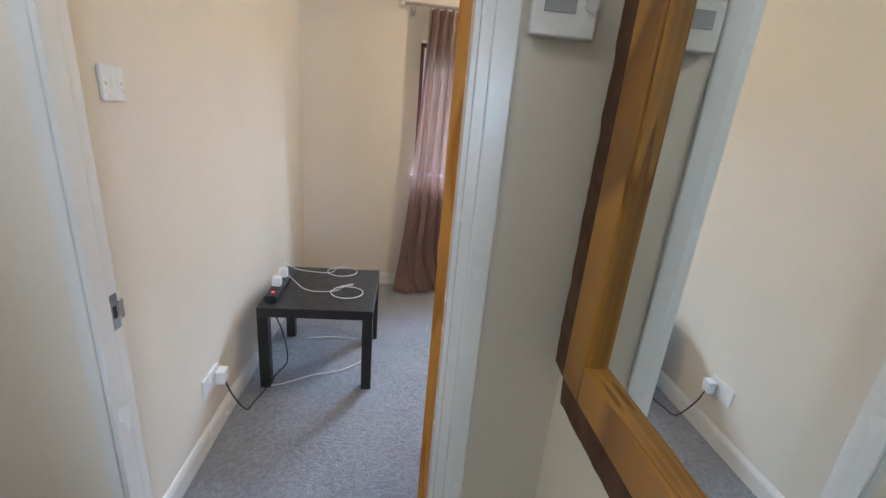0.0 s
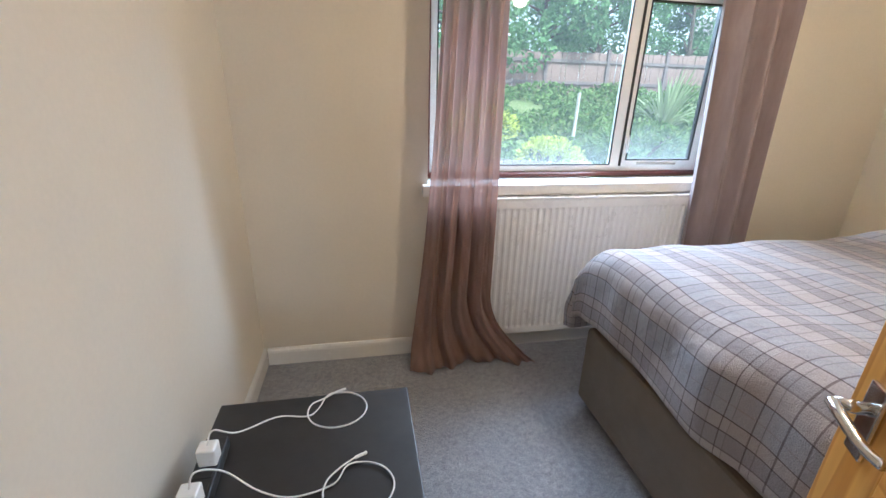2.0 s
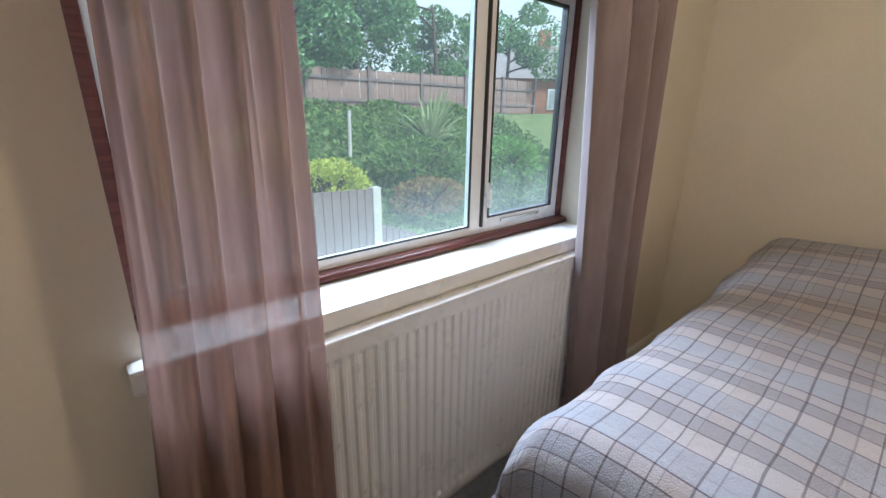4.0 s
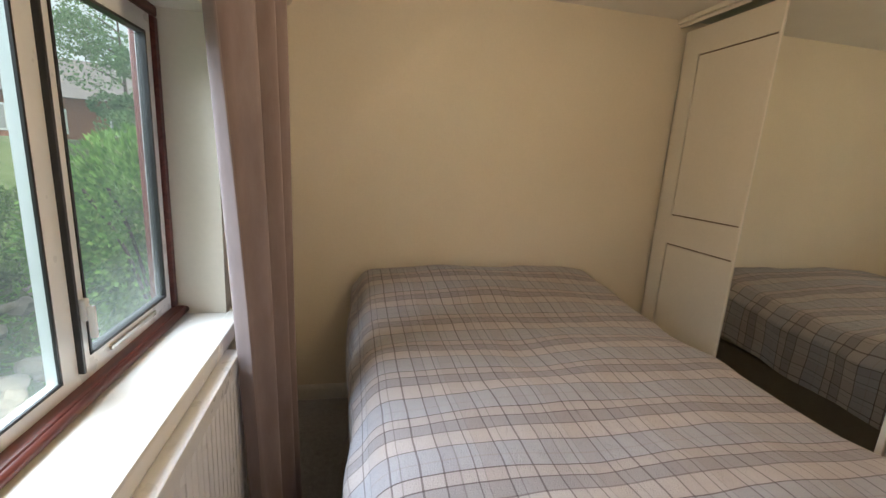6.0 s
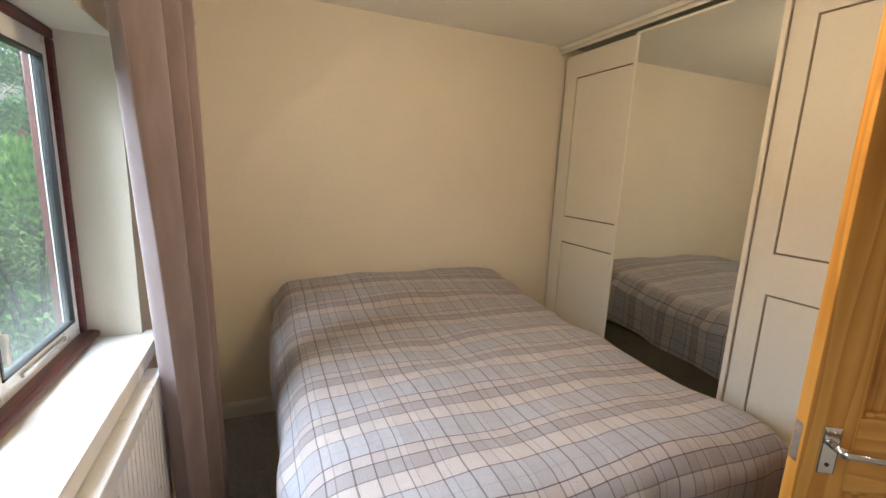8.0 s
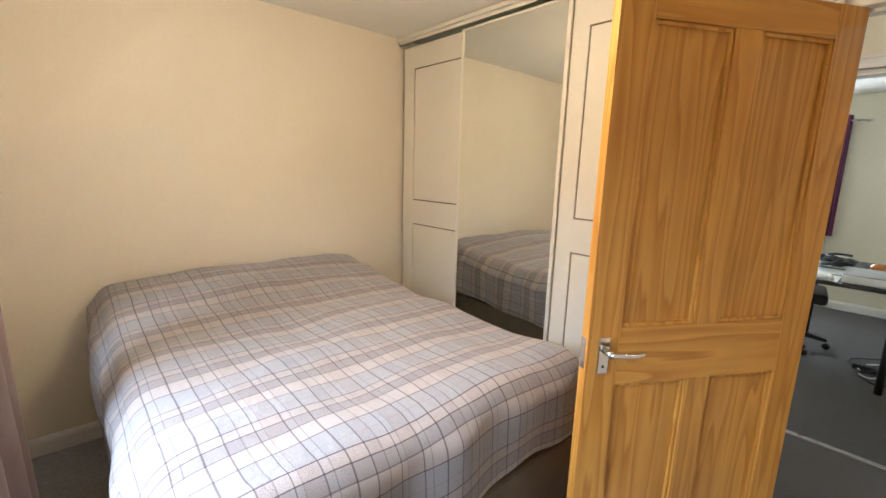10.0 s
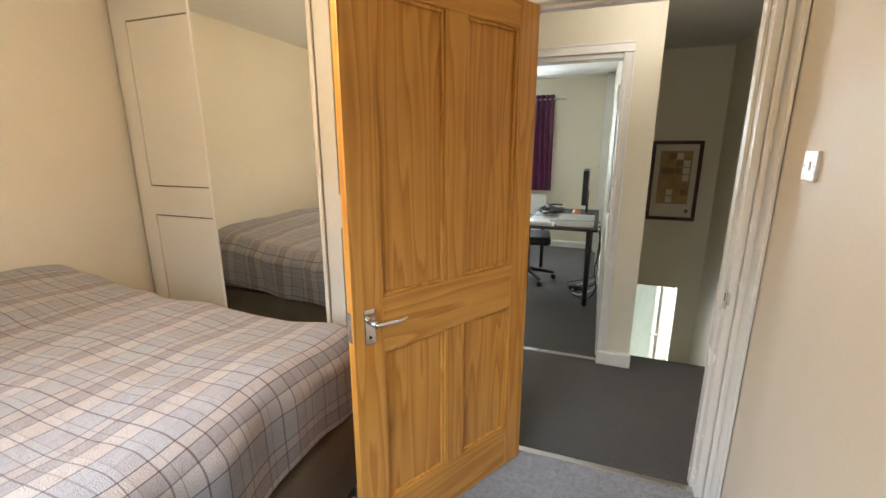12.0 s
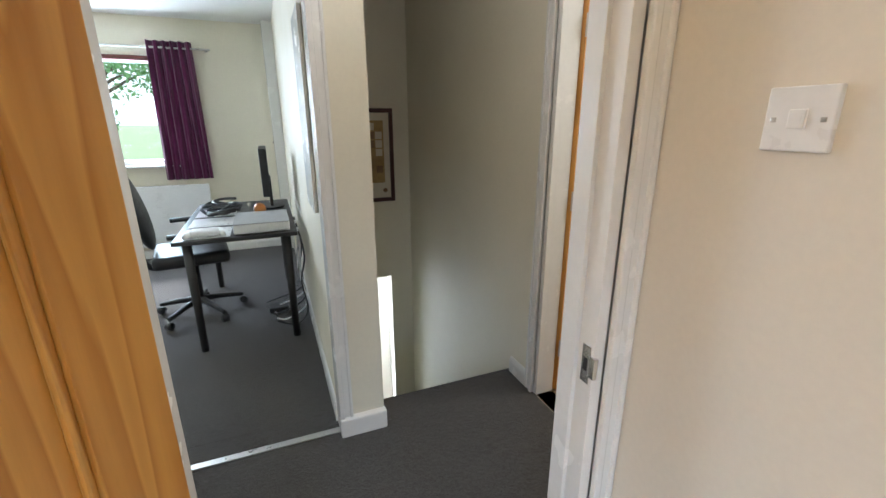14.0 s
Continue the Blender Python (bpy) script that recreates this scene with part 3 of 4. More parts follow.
# ---- radiator ----
def radiator():
    th = thing("radiator", "white pressed-steel panel radiator under the window", "radiator")
    x0, x1, z0, z1, y = 0.98, 2.24, 0.12, 0.855, D - 0.085
    bm = bmesh.new()
    n = int((x1 - x0 - 0.05) / 0.0333)
    prof = [(x0, 0.0)]
    for k in range(n):
        b = x0 + 0.025 + k * (x1 - x0 - 0.05) / n
        w = (x1 - x0 - 0.05) / n
        prof += [(b + 0.1 * w, 0.0), (b + 0.3 * w, 0.007), (b + 0.62 * w, 0.007), (b + 0.82 * w, 0.0)]
    prof.append((x1, 0.0))
    rings = [[bm.verts.new((x, y + d * s, z)) for x, d in prof] for z, s in ((z0, 0), (z0 + 0.03, 0), (z0 + 0.045, 1), (z1 - 0.055, 1), (z1 - 0.04, 0), (z1, 0))]
    for a, b in zip(rings, rings[1:]):
        for k in range(len(prof) - 1):
            bm.faces.new((a[k], a[k + 1], b[k + 1], b[k]))
    part("front_panel", bm, M_RAD, th)
    part("body", box((x0 + 0.001, y + 0.009, z0 + 0.002), (x1 - 0.001, y + 0.055, z1 - 0.002)), M_RAD, th)
    part("top_grille", box((x0 - 0.002, y - 0.003, z1), (x1 + 0.002, y + 0.06, z1 + 0.012), 0.004), M_RAD, th)
    for x in (x0 - 0.004, x1 + 0.001):
        part("end_cap", box((x, y - 0.003, z0), (x + 0.003, y + 0.06, z1), 0.001), M_RAD, th)
    for x in (x0 + 0.2, x1 - 0.2):
        part("bracket", box((x, y + 0.05, z0 + 0.1), (x + 0.03, D, z1 - 0.1)), M_STEEL, th)
    part("pipe", tube([(x0 - 0.04, y + 0.03, 0.0), (x0 - 0.04, y + 0.03, 0.12), (x0 - 0.03, y + 0.03, 0.15), (x0, y + 0.03, 0.155)], 0.008), M_RAD, th, smooth=True)


radiator()


# ---- bed ----
BX0, BX1, BY0, BY1 = 1.455, 3.345, 0.42, 1.785


def bed():
    th = thing("double_bed", "taupe fabric divan base with a grey mattress beside the wardrobe", "bed", (0, 0, 0))
    part("divan_base", box((BX0, BY0, 0.045), (BX1, BY1, 0.40), 0.02, 3), M_DIVAN, th)
    for k, (x, y) in enumerate(((BX0 + 0.04, BY0 + 0.05), (BX0 + 0.04, BY1 - 0.04), (BX1 - 0.06, BY0 + 0.05), (BX1 - 0.06, BY1 - 0.05))):
        c = cyl((x - 0.01, y, 0.022), (x + 0.014, y, 0.022), 0.022)
        part("castor", cyl((x, y, 0.02), (x, y, 0.06), 0.008, bm=c), M_CHROME, th)
    part("mattress", box((BX0 + 0.005, BY0 + 0.005, 0.402), (BX1, BY1 - 0.005, 0.66), 0.05, 4), M_MATTRESS, th)
    for x in (2.88,):
        for y in (0.78, 1.42):
            tagged(part("pillow", box((x - 0.02, y - 0.27, 0.662), (x + 0.42, y + 0.27, 0.75), 0.04, 4), M_MATTRESS), "white pillow under the plaid duvet on the bed", "pillow", "pillows")


bed()


def duvet():
    bm = bmesh.new()
    uvl = bm.loops.layers.uv.new("UVMap")
    lx, ly = BX0 - 0.035, BX1 - 0.012
    n0, n1 = BY0 - 0.05, BY1 + 0.075
    foot, north, south = 0.275, 0.36, 0.30
    us = np.arange(-foot, (ly - lx) + 0.001, 0.03)
    vs = np.arange(-south, (n1 - n0) + north, 0.03)
    grid = []
    width, length = n1 - n0, ly - lx
    r = 0.10

    def bend(s, size):
        """Cloth arc length s measured from an edge at 0 to size; gives the flat place and the drop."""
        if s < r:
            e = r - s
            if e < r * math.pi / 2:
                return r - r * math.sin(e / r), r * (1 - math.cos(e / r))
            return 0.0, r + (e - r * math.pi / 2)
        return s, 0.0
    for u in us:
        row = []
        for v in vs:
            x, dx = bend(u + 0.0, length)
            y, dy = bend(v, width)
            if width - v < r:
                y2, dy2 = bend(width - v, width)
                y, dy = width - y2, dy2
            drop = math.hypot(dx, dy) if min(dx, dy) < 0.1 else max(dx, dy)
            p = Vector((lx + x, n0 + y, 0.0))
            rumple = noise.noise(Vector((u * 2.6, v * 2.2, 0.3))) * 0.026 + noise.noise(Vector((u * 7, v * 5, 1.7))) * 0.012
            crown = 0.04 * math.sin(math.pi * min(1, max(0, v / width))) ** 0.4
            head = 0.09 * (1 / (1 + math.exp(-(u - 1.45) * 9)))
            z = 0.735 + crown + head + rumple - drop
            if dx > 0.06:
                p.x += 0.03 * noise.noise(Vector((v * 6, u * 2, 3.1))) - 0.015 * dx
            if dy > 0.06:
                sgn = -1 if v < width / 2 else 1
                p.y += sgn * (0.03 * noise.noise(Vector((u * 5, v * 2, 5.1))) + 0.02)
            if u < 0.3 and dx > 0:
                z += 0.03 * noise.noise(Vector((v * 3.5, 2.2, 0.4)))
            p.z = max(z, 0.06)
            row.append((bm.verts.new(p), (u, v)))
        grid.append(row)
    for a, b in zip(grid, grid[1:]):
        for k in range(len(a) - 1):
            quad = (a[k], b[k], b[k + 1], a[k + 1])
            f = bm.faces.new([q[0] for q in quad])
            for lp, q in zip(f.loops, quad):
                lp[uvl].uv = q[1]
    ob = tagged(part("duvet", bm, M_PLAID, smooth=True), "white and grey plaid cotton duvet spread over the bed", "duvet")
    s = ob.modifiers.new("thickness", "SOLIDIFY")
    s.thickness, s.offset = 0.022, -1
    sb = ob.modifiers.new("round", "SUBSURF")
    sb.levels = sb.render_levels = 1


duvet()


# ---- sliding wardrobe ----
def ward_door(name, x0, x1, y, panels, parent):
    door = part(name, box((x0, y - 0.018, 0.03), (x1, y - 0.006, 2.312)), M_WARD, parent)
    bm = bmesh.new()
    px0, px1 = panels
    edges = [(x0, px0, 0.03, 2.312), (px1, x1, 0.03, 2.312), (px0, px1, 0.03, 0.16), (px0, px1, 1.045, 1.22), (px0, px1, 2.165, 2.312)]
    for a0, a1, z0, z1 in edges:
        join_box(bm, (a0, y - 0.006, z0), (a1, y + 0.006, z1))
    part("door_frame", bm, M_WARD, door)
    for z0, z1 in ((0.16, 1.045), (1.22, 2.165)):
        # dark backing strip: groove shade painted in, as the gap alone renders faint
        part("groove", box((px0, y - 0.0058, z0), (px1, y - 0.003, z1)), M_GROOVE, door, "panel groove with its shade coloured in brown")
        part("panel", box((px0 + 0.009, y - 0.0028, z0 + 0.009), (px1 - 0.009, y + 0.006, z1 - 0.009), 0.003), M_WARD, door)
    for xe in (x0, x1 - 0.012):
        part("edge_trim", box((xe, y - 0.02, 0.03), (xe + 0.012, y + 0.006, 2.315), 0.003), M_WARD, door)
    return door


def wardrobe():
    th = thing("sliding_wardrobe", "off-white fitted wardrobe with panelled and mirrored sliding doors", "wardrobe")
    part("carcass", box((1.252, -0.69, 0.0), (1.27, -0.12, 2.32)), M_WARD, th)
    part("carcass", box((W - 0.02, -0.69, 0.0), (W - 0.002, -0.10, 2.32)), M_WARD, th)
    part("back", box((1.27, -0.69, 0.0), (W - 0.02, -0.68, 2.32)), M_WARD, th)
    part("floor_track", box((1.255, -0.13, 0.0), (W - 0.002, -0.045, 0.018), 0.003), M_WARD, th)
    ward_door("door", 2.62, W - 0.022, -0.085, (2.725, 3.222), th)
    ward_door("door", 1.255, 1.96, -0.085, (1.36, 1.845), th)
    md = part("mirror_door", box((1.935, -0.075, 0.025), (2.715, -0.066, 2.318)), M_WARD, th, "mirrored sliding door")
    part("mirror", box((1.955, -0.066, 0.04), (2.70, -0.062, 2.305)), M_MIRROR, md, "silvered mirror glass")
    for x0, x1 in ((1.935, 1.957), (2.700, 2.715)):
        part("edge_trim", box((x0, -0.078, 0.022), (x1, -0.054, 2.318), 0.004), M_WARD, md)
    part("edge_trim", box((1.957, -0.076, 2.305), (2.70, -0.056, 2.318), 0.002), M_WARD, md)
    part("edge_trim", box((1.957, -0.076, 0.022), (2.70, -0.056, 0.04), 0.002), M_WARD, md)


wardrobe()


# ---- pine doors ----
def lever(parent, y, sgn, x=0.0):
    """Lever handle on a backplate: base at the plate, lever pointing to the hinge (-x)."""
    plate = part("handle_plate", box((x - 0.02, y, 0.845), (x + 0.02, y + sgn * 0.008, 0.965), 0.004), M_CHROME, parent, "chrome backplate")
    part("rose", cyl((x, y + sgn * 0.006, 0.925), (x, y + sgn * 0.05, 0.925), 0.010), M_CHROME, plate, smooth=True)
    part("lever", tube([(x + 0.004, y + sgn * 0.05, 0.925), (x - 0.03, y + sgn * 0.053, 0.924), (x - 0.08, y + sgn * 0.05, 0.918), (x - 0.115, y + sgn * 0.046, 0.921)], lambda s: 0.0095 - 0.003 * s, 10), M_CHROME, plate, "chrome lever", True)
    part("keyhole", cyl((x, y + sgn * 0.0075, 0.87), (x, y + sgn * 0.009, 0.87), 0.005), M_PLASTIC_B, plate)


def pine_door(name, label, at, turn, width=0.82, height=1.98):
    th = thing(name, label, "door", at, turn)
    t = 0.036
    s, m, z0 = 0.11, 0.095, 0.008
    top, lock, low = (height - 0.10, height), (0.80, 0.99), (z0, 0.21)
    for x0, x1 in ((0, s), (width - s, width)):
        part("stile", box((x0, -t, z0), (x1, 0, height), 0.002), M_PINE, th)
    for (a, b) in (top, lock, low):
        part("rail", box((s, -t, a), (width - s, 0, b), 0.002), M_PINE_RAIL, th)
    c = width / 2
    for a, b in ((low[1], lock[0]), (lock[1], top[0])):
        part("muntin", box((c - m / 2, -t, a), (c + m / 2, 0, b), 0.002), M_PINE, th)
        for x0, x1 in ((s, c - m / 2), (c + m / 2, width - s)):
            pn = part("panel", box((x0, -t + 0.014, a), (x1, -0.017, b)), M_PINE, th)
            bm = bmesh.new()
            for y0, y1 in ((-0.0168, -0.006), (-t + 0.0138, -t + 0.005)):
                for p, q, ch in (((x0, a), (x0 + 0.012, b), 0), ((x1 - 0.012, a), (x1, b), 0), ((x0 + 0.012, a), (x1 - 0.012, a + 0.012), 1), ((x0 + 0.012, b - 0.012), (x1 - 0.012, b), 1)):
                    join_box(bm, (p[0], y0, p[1]), (q[0], y1, q[1]), 0.004)
            part("moulding", bm, M_PINE, pn)
    lever(th, 0.0, 1, width - 0.055)
    lever(th, -t, -1, width - 0.055)
    part("latch_plate", box((width, -t + 0.006, 0.86), (width + 0.002, -0.006, 0.96)), M_CHROME, th)
    for z in (0.22, 1.0, 1.75):
        part("hinge", cyl((-0.004, -t - 0.004, z), (-0.004, -t - 0.004, z + 0.09), 0.006), M_STEEL, th)
    return th


pine_door("door_bedroom", "varnished four-panel pine door standing open into the bedroom", (0.845, 0.016, 0), 60.5, 0.845)
pine_door("door_bathroom", "varnished pine door standing open in the bathroom", (SX - 0.10, -1.02, 0), 205, 0.72)

# strike plate on the door lining
st = thing("strike_plate", "small chrome strike plate on the white door lining", "strike plate")
part("plate", box((DX0 + 0.028, -0.032, 0.855), (DX0 + 0.0302, -0.006, 0.945), 0.001), M_CHROME, st)
part("lip", box((DX0 + 0.022, -0.008, 0.875), (DX0 + 0.0325, 0.010, 0.925), 0.002), M_CHROME, st)
part("latch_hole", box((DX0 + 0.030, -0.026, 0.885), (DX0 + 0.031, -0.014, 0.915)), M_PLASTIC_B, st)


# ---- switches and sockets ----
def plate(name, label, category, m, parts):
    th = thing(name, label, category)
    part("plate", box((0, -0.043, -0.043), (0.010, 0.043, 0.043), 0.003, 3), M_PLASTIC_W, th)
    for nm, a, b, mt in parts:
        part(nm, box(a, b, 0.0015), mt, th)
    th.matrix_world = m
    return th


plate("light_switch", "white plastic single light switch on the cream wall", "light switch", pose(0.0, 0.238, 1.407),
      [("rocker", (0.009, -0.011, -0.013), (0.014, 0.011, 0.013), M_PLASTIC_W), ("screw", (0.0095, -0.034, -0.004), (0.0112, -0.027, 0.003), M_STEEL),
       ("screw", (0.0095, 0.027, -0.004), (0.0112, 0.034, 0.003), M_STEEL)])
sk = plate("wall_socket", "white double wall socket with a white plug above the skirting", "socket", pose(0.0, 0.58, 0.27),
           [("rocker", (0.009, -0.02, 0.015), (0.013, -0.008, 0.03), M_PLASTIC_W)])
sk.scale = (1, 1.6, 1)
pl = thing("power_plug", "white plug pushed into the wall socket with a black cable", "plug")
part("plug_body", box((0.011, 0.60, 0.235), (0.05, 0.655, 0.295), 0.008, 3), M_PLASTIC_W, pl)
part("cable", tube([(0.04, 0.63, 0.24), (0.06, 0.64, 0.16), (0.09, 0.70, 0.03), (0.10, 0.78, 0.012), (0.12, 0.86, 0.012), (0.16, 0.93, 0.06), (0.20, 1.00, 0.10), (0.19, 0.97, 0.28), (0.15, 0.94, 0.44), (0.145, 0.97, 0.478)], 0.0035), M_PLASTIC_B, pl, smooth=True)


# ---- side table with its chargers ----
def side_table():
    th = thing("side_table", "small square black laminate side table against the wall", "table", (0.365, 1.175, 0))
    part("tabletop", box((-0.275, -0.275, 0.40), (0.275, 0.275, 0.45), 0.003), M_BLACK, th)
    for x in (-0.25, 0.25):
        for y in (-0.25, 0.25):
            part("leg", box((x - 0.025, y - 0.025, 0), (x + 0.025, y + 0.025, 0.40), 0.002), M_BLACK, th)


side_table()
ps = thing("extension_lead", "black power strip with a red neon switch on the table", "power strip", (0.137, 1.12, 0.452), 2)
part("strip_body", box((-0.028, -0.165, 0), (0.028, 0.165, 0.034), 0.006, 3), M_PLASTIC_B, ps)
for k in range(4):
    part("outlet", box((-0.02, -0.085 + 0.06 * k, 0.033), (0.02, -0.04 + 0.06 * k, 0.0355), 0.001), M_PLASTIC_B, ps)
part("neon_switch", box((-0.005, -0.124, 0.033), (0.005, -0.112, 0.037), 0.001), M_RED, ps, "glowing red switch")
for k, (yy, loop) in enumerate(((1.085, (0.49, 1.10)), (1.205, (0.43, 1.36)))):
    ch = thing("usb_charger", "white USB charger plugged into the power strip with a white cable", "charger", group="chargers on the table")
    part("charger_body", box((0.118, yy - 0.02, 0.487), (0.160, yy + 0.02, 0.535), 0.006, 3), M_PLASTIC_W, ch)
    lx, ly = loop
    z = 0.4545
    pts = [(0.14, yy, 0.535), (0.15, yy + 0.02, 0.56), (0.19, yy + 0.06, 0.51), (0.26, ly + 0.03 - 0.02 * k, z), (0.34, ly + 0.0, z), (lx - 0.06, ly + 0.02, z)]
    for a in range(110, -215, -35):
        pts.append((lx + 0.083 * math.cos(radians(a)), ly + 0.072 * math.sin(radians(a)), z + 0.002 + (0.012 if k else 0.0)))
    pts += [(lx - 0.045, ly + 0.06, z + 0.006), (lx - 0.01, ly + 0.085, z + 0.006)]
    part("cable", tube(pts, 0.0022, 6, 6), M_PLASTIC_W, ch, smooth=True)
    e = Vector(pts[-1])
    part("connector", cyl(e, e + Vector((0.03, 0.012, 0)), 0.004), M_PLASTIC_W, ch)
fc = thing("white_cable", "loose white cable looped on the carpet under the table", "cable")
part("lead", tube([(0.12, 0.90, 0.01), (0.2, 0.93, 0.008), (0.32, 1.0, 0.008), (0.48, 1.06, 0.008), (0.60, 1.2, 0.008), (0.55, 1.36, 0.008), (0.38, 1.40, 0.008), (0.22, 1.38, 0.008)], 0.004), M_PLASTIC_W, fc, smooth=True)


# ---- bedroom pendant ----
pd = thing("ceiling_pendant", "bare warm bulb on a white ceiling pendant", "ceiling light", (1.75, 1.12, 0))
part("ceiling_rose", cyl((0, 0, H - 0.025), (0, 0, H), 0.045), M_PLASTIC_W, pd)
part("flex", cyl((0, 0, 2.16), (0, 0, H - 0.02), 0.003, n=8), M_PLASTIC_W, pd)
bm = bmesh.new()
bmesh.ops.create_uvsphere(bm, u_segments=16, v_segments=12, radius=0.03, matrix=pose(0, 0, 2.068))
part("bulb", bm, M_BULB, pd, "glowing warm bulb", True)
part("lamp_holder", cyl((0, 0, 2.09), (0, 0, 2.16), 0.018), M_PLASTIC_W, pd)


# ---- landing mirror, thermostat ----
def landing_mirror():
    y0, y1, z0, z1 = -0.92, -0.20, 0.875, 1.98
    th = thing("wall_mirror", "rustic stained pine wall mirror with a rough bark edge", "mirror")
    f = 0.085
    for nm, a, b in (("frame_side", (y1 - f, z0), (y1, z1)), ("frame_side", (y0, z0), (y0 + f, z1)), ("frame_rail", (y0 + f, z0), (y1 - f, z0 + f)), ("frame_rail", (y0 + f, z1 - f), (y1 - f, z1))):
        fr = part(nm, box((EX - 0.042, a[0], a[1]), (EX - 0.012, b[0], b[1]), 0.006, 3), M_FRAME, th)
        part("inner_bead", box((EX - 0.034, a[0] + (0 if "rail" in nm else -0.006 if a[0] > -0.5 else 0.006), a[1] + 0.004), (EX - 0.010, b[0] + (0 if "rail" in nm else -0.006 if a[0] > -0.5 else 0.006), b[1] - 0.004), 0.004), M_FRAME, fr)
    # uneven bark edge round the outside
    random.seed(5)
    for axis, c0, c1, fixed in (("z", z0, z1, y1), ("z", z0, z1, y0), ("y", y0, y1, z0), ("y", y0, y1, z1)):
        bm = bmesh.new()
        n = 60
        rows = []
        for i in range(n + 1):
            s = c0 + (c1 - c0) * i / n
            out = 0.082 + 0.008 * noise.noise(Vector((s * 22, fixed, 0))) + 0.004 * random.random()
            sg = 1 if fixed in (y1, z1) else -1
            ring = []
            for x, o in ((EX - 0.001, -0.03), (EX - 0.001, out), (EX - 0.018, out), (EX - 0.034, out * 0.8), (EX - 0.040, -0.004)):
                ring.append(bm.verts.new((x, fixed + sg * o, s) if axis == "z" else (x, s, fixed + sg * o)))
            rows.append(ring)
        for a, b in zip(rows, rows[1:]):
            for k in range(5):
                bm.faces.new((a[k], a[(k + 1) % 5], b[(k + 1) % 5], b[k]))
        bm.faces.new(rows[0]), bm.faces.new(rows[-1][::-1])
        part("bark_edge", bm, M_BARK, th, "dark rough bark edge")
    part("mirror_glass", box((EX - 0.016, y0 + f - 0.01, z0 + f - 0.01), (EX - 0.012, y1 - f + 0.01, z1 - f + 0.01)), M_MIRROR, th, "silvered mirror glass")


landing_mirror()
tm = thing("thermostat", "white plastic wall thermostat with a grey display", "thermostat")
part("case", box((0.965, -0.128, 1.56), (1.088, -0.101, 1.65), 0.006, 3), M_PLASTIC_W, tm)
part("display", box((0.985, -0.1295, 1.60), (1.045, -0.1275, 1.632), 0.001), M_GREY_P, tm)
part("dial", cyl((1.072, -0.134, 1.617), (1.072, -0.127, 1.617), 0.013), M_PLASTIC_W, tm)


# ---- stairwell picture and hall door ----
pic = thing("framed_picture", "framed ochre patchwork print in a dark red frame", "picture")
x0, x1, z0, z1 = -0.36, 0.10, 0.715, 1.52
for a, b in (((x0, z0), (x1, z0 + 0.035)), ((x0, z1 - 0.035), (x1, z1)), ((x0, z0 + 0.035), (x0 + 0.035, z1 - 0.035)), ((x1 - 0.035, z0 + 0.035), (x1, z1 - 0.035))):
    part("frame", box((a[0], -3.138, a[1]), (b[0], -3.108, b[1]), 0.005), M_FRAME_D, pic)
part("mount", box((x0 + 0.03, -3.136, z0 + 0.03), (x1 - 0.03, -3.126, z1 - 0.03)), M_PAPER, pic)
random.seed(9)
art = part("print", box((x0 + 0.085, -3.126, z0 + 0.17), (x1 - 0.085, -3.124, z1 - 0.10)), M_ART, pic)
for i in range(4):
    for j in range(7):
        if random.random() < 0.6:
            cx, cz = x0 + 0.10 + i * 0.066, z0 + 0.185 + j * 0.073
            part("patch", box((cx, -3.124, cz), (cx + 0.058, -3.1225, cz + 0.062)), random.choice((M_ART2, M_ART, M_PAPER)), art)
part("seal", cyl((x0 + 0.085, -3.126, z0 + 0.10), (x0 + 0.085, -3.124, z0 + 0.10), 0.02), M_ART2, pic)

hd = thing("hall_door", "white hall door standing ajar, made translucent to look lit", "door")
# the leaf passes the lamp behind it, standing in for its lit face
part("leaf", box((-0.12, -3.30, -2.5), (0.285, -3.26, -0.04), 0.004), M_HALL_DOOR, hd, "white leaf, translucent in place of a lit front")
part("glass_light", box((-0.19, -3.29, -2.5), (-0.155, -3.28, -0.04)), M_PLASTIC_W, hd)
part("door_handle", tube([(-0.16, -3.235, -0.62), (-0.16, -3.21, -0.62), (-0.10, -3.205, -0.62)], 0.012), M_CHROME, hd, smooth=True)


# ---- office ----
ow = tagged(new("window_2"), "white office window with a garden view", "", "", "structure")
for a, b in (((1.45, 0.99), (2.85, 1.04)), ((1.45, 1.97), (2.85, 2.02)), ((1.45, 1.04), (1.50, 1.97)), ((2.80, 1.04), (2.85, 1.97)), ((2.12, 1.04), (2.17, 1.97))):
    part("window_frame", box((a[0], -4.70, a[1]), (b[0], -4.65, b[1]), 0.006), M_UPVC, ow)
for a, b in ((1.50, 2.12), (2.17, 2.80)):
    pn = part("pane", box((a, -4.68, 1.04), (b, -4.674, 1.97)), M_GLASS, ow)
    pn.visible_shadow = False
part("window_sill", box((1.42, -4.64, 0.965), (2.88, -4.54, 0.99), 0.006), M_GLOSS, ow)
part("blind_cassette", box((1.44, -4.64, 1.985), (2.86, -4.59, 2.03), 0.006), M_MAHOG, ow)
curtain("office_curtain", "short purple curtain beside the office window", M_PURPLE, -4.52, 0.84, 2.16,
        lambda v: 1.23 + 0.03 * v, lambda v: 1.68 - 0.05 * v, 5.5, 0.03, seed=2)
orail = thing("office_curtain_pole", "thin curtain pole over the office window", "curtain rail")
part("pole", cyl((1.1, -4.52, 2.10), (3.0, -4.52, 2.10), 0.010), M_STEEL, orail)
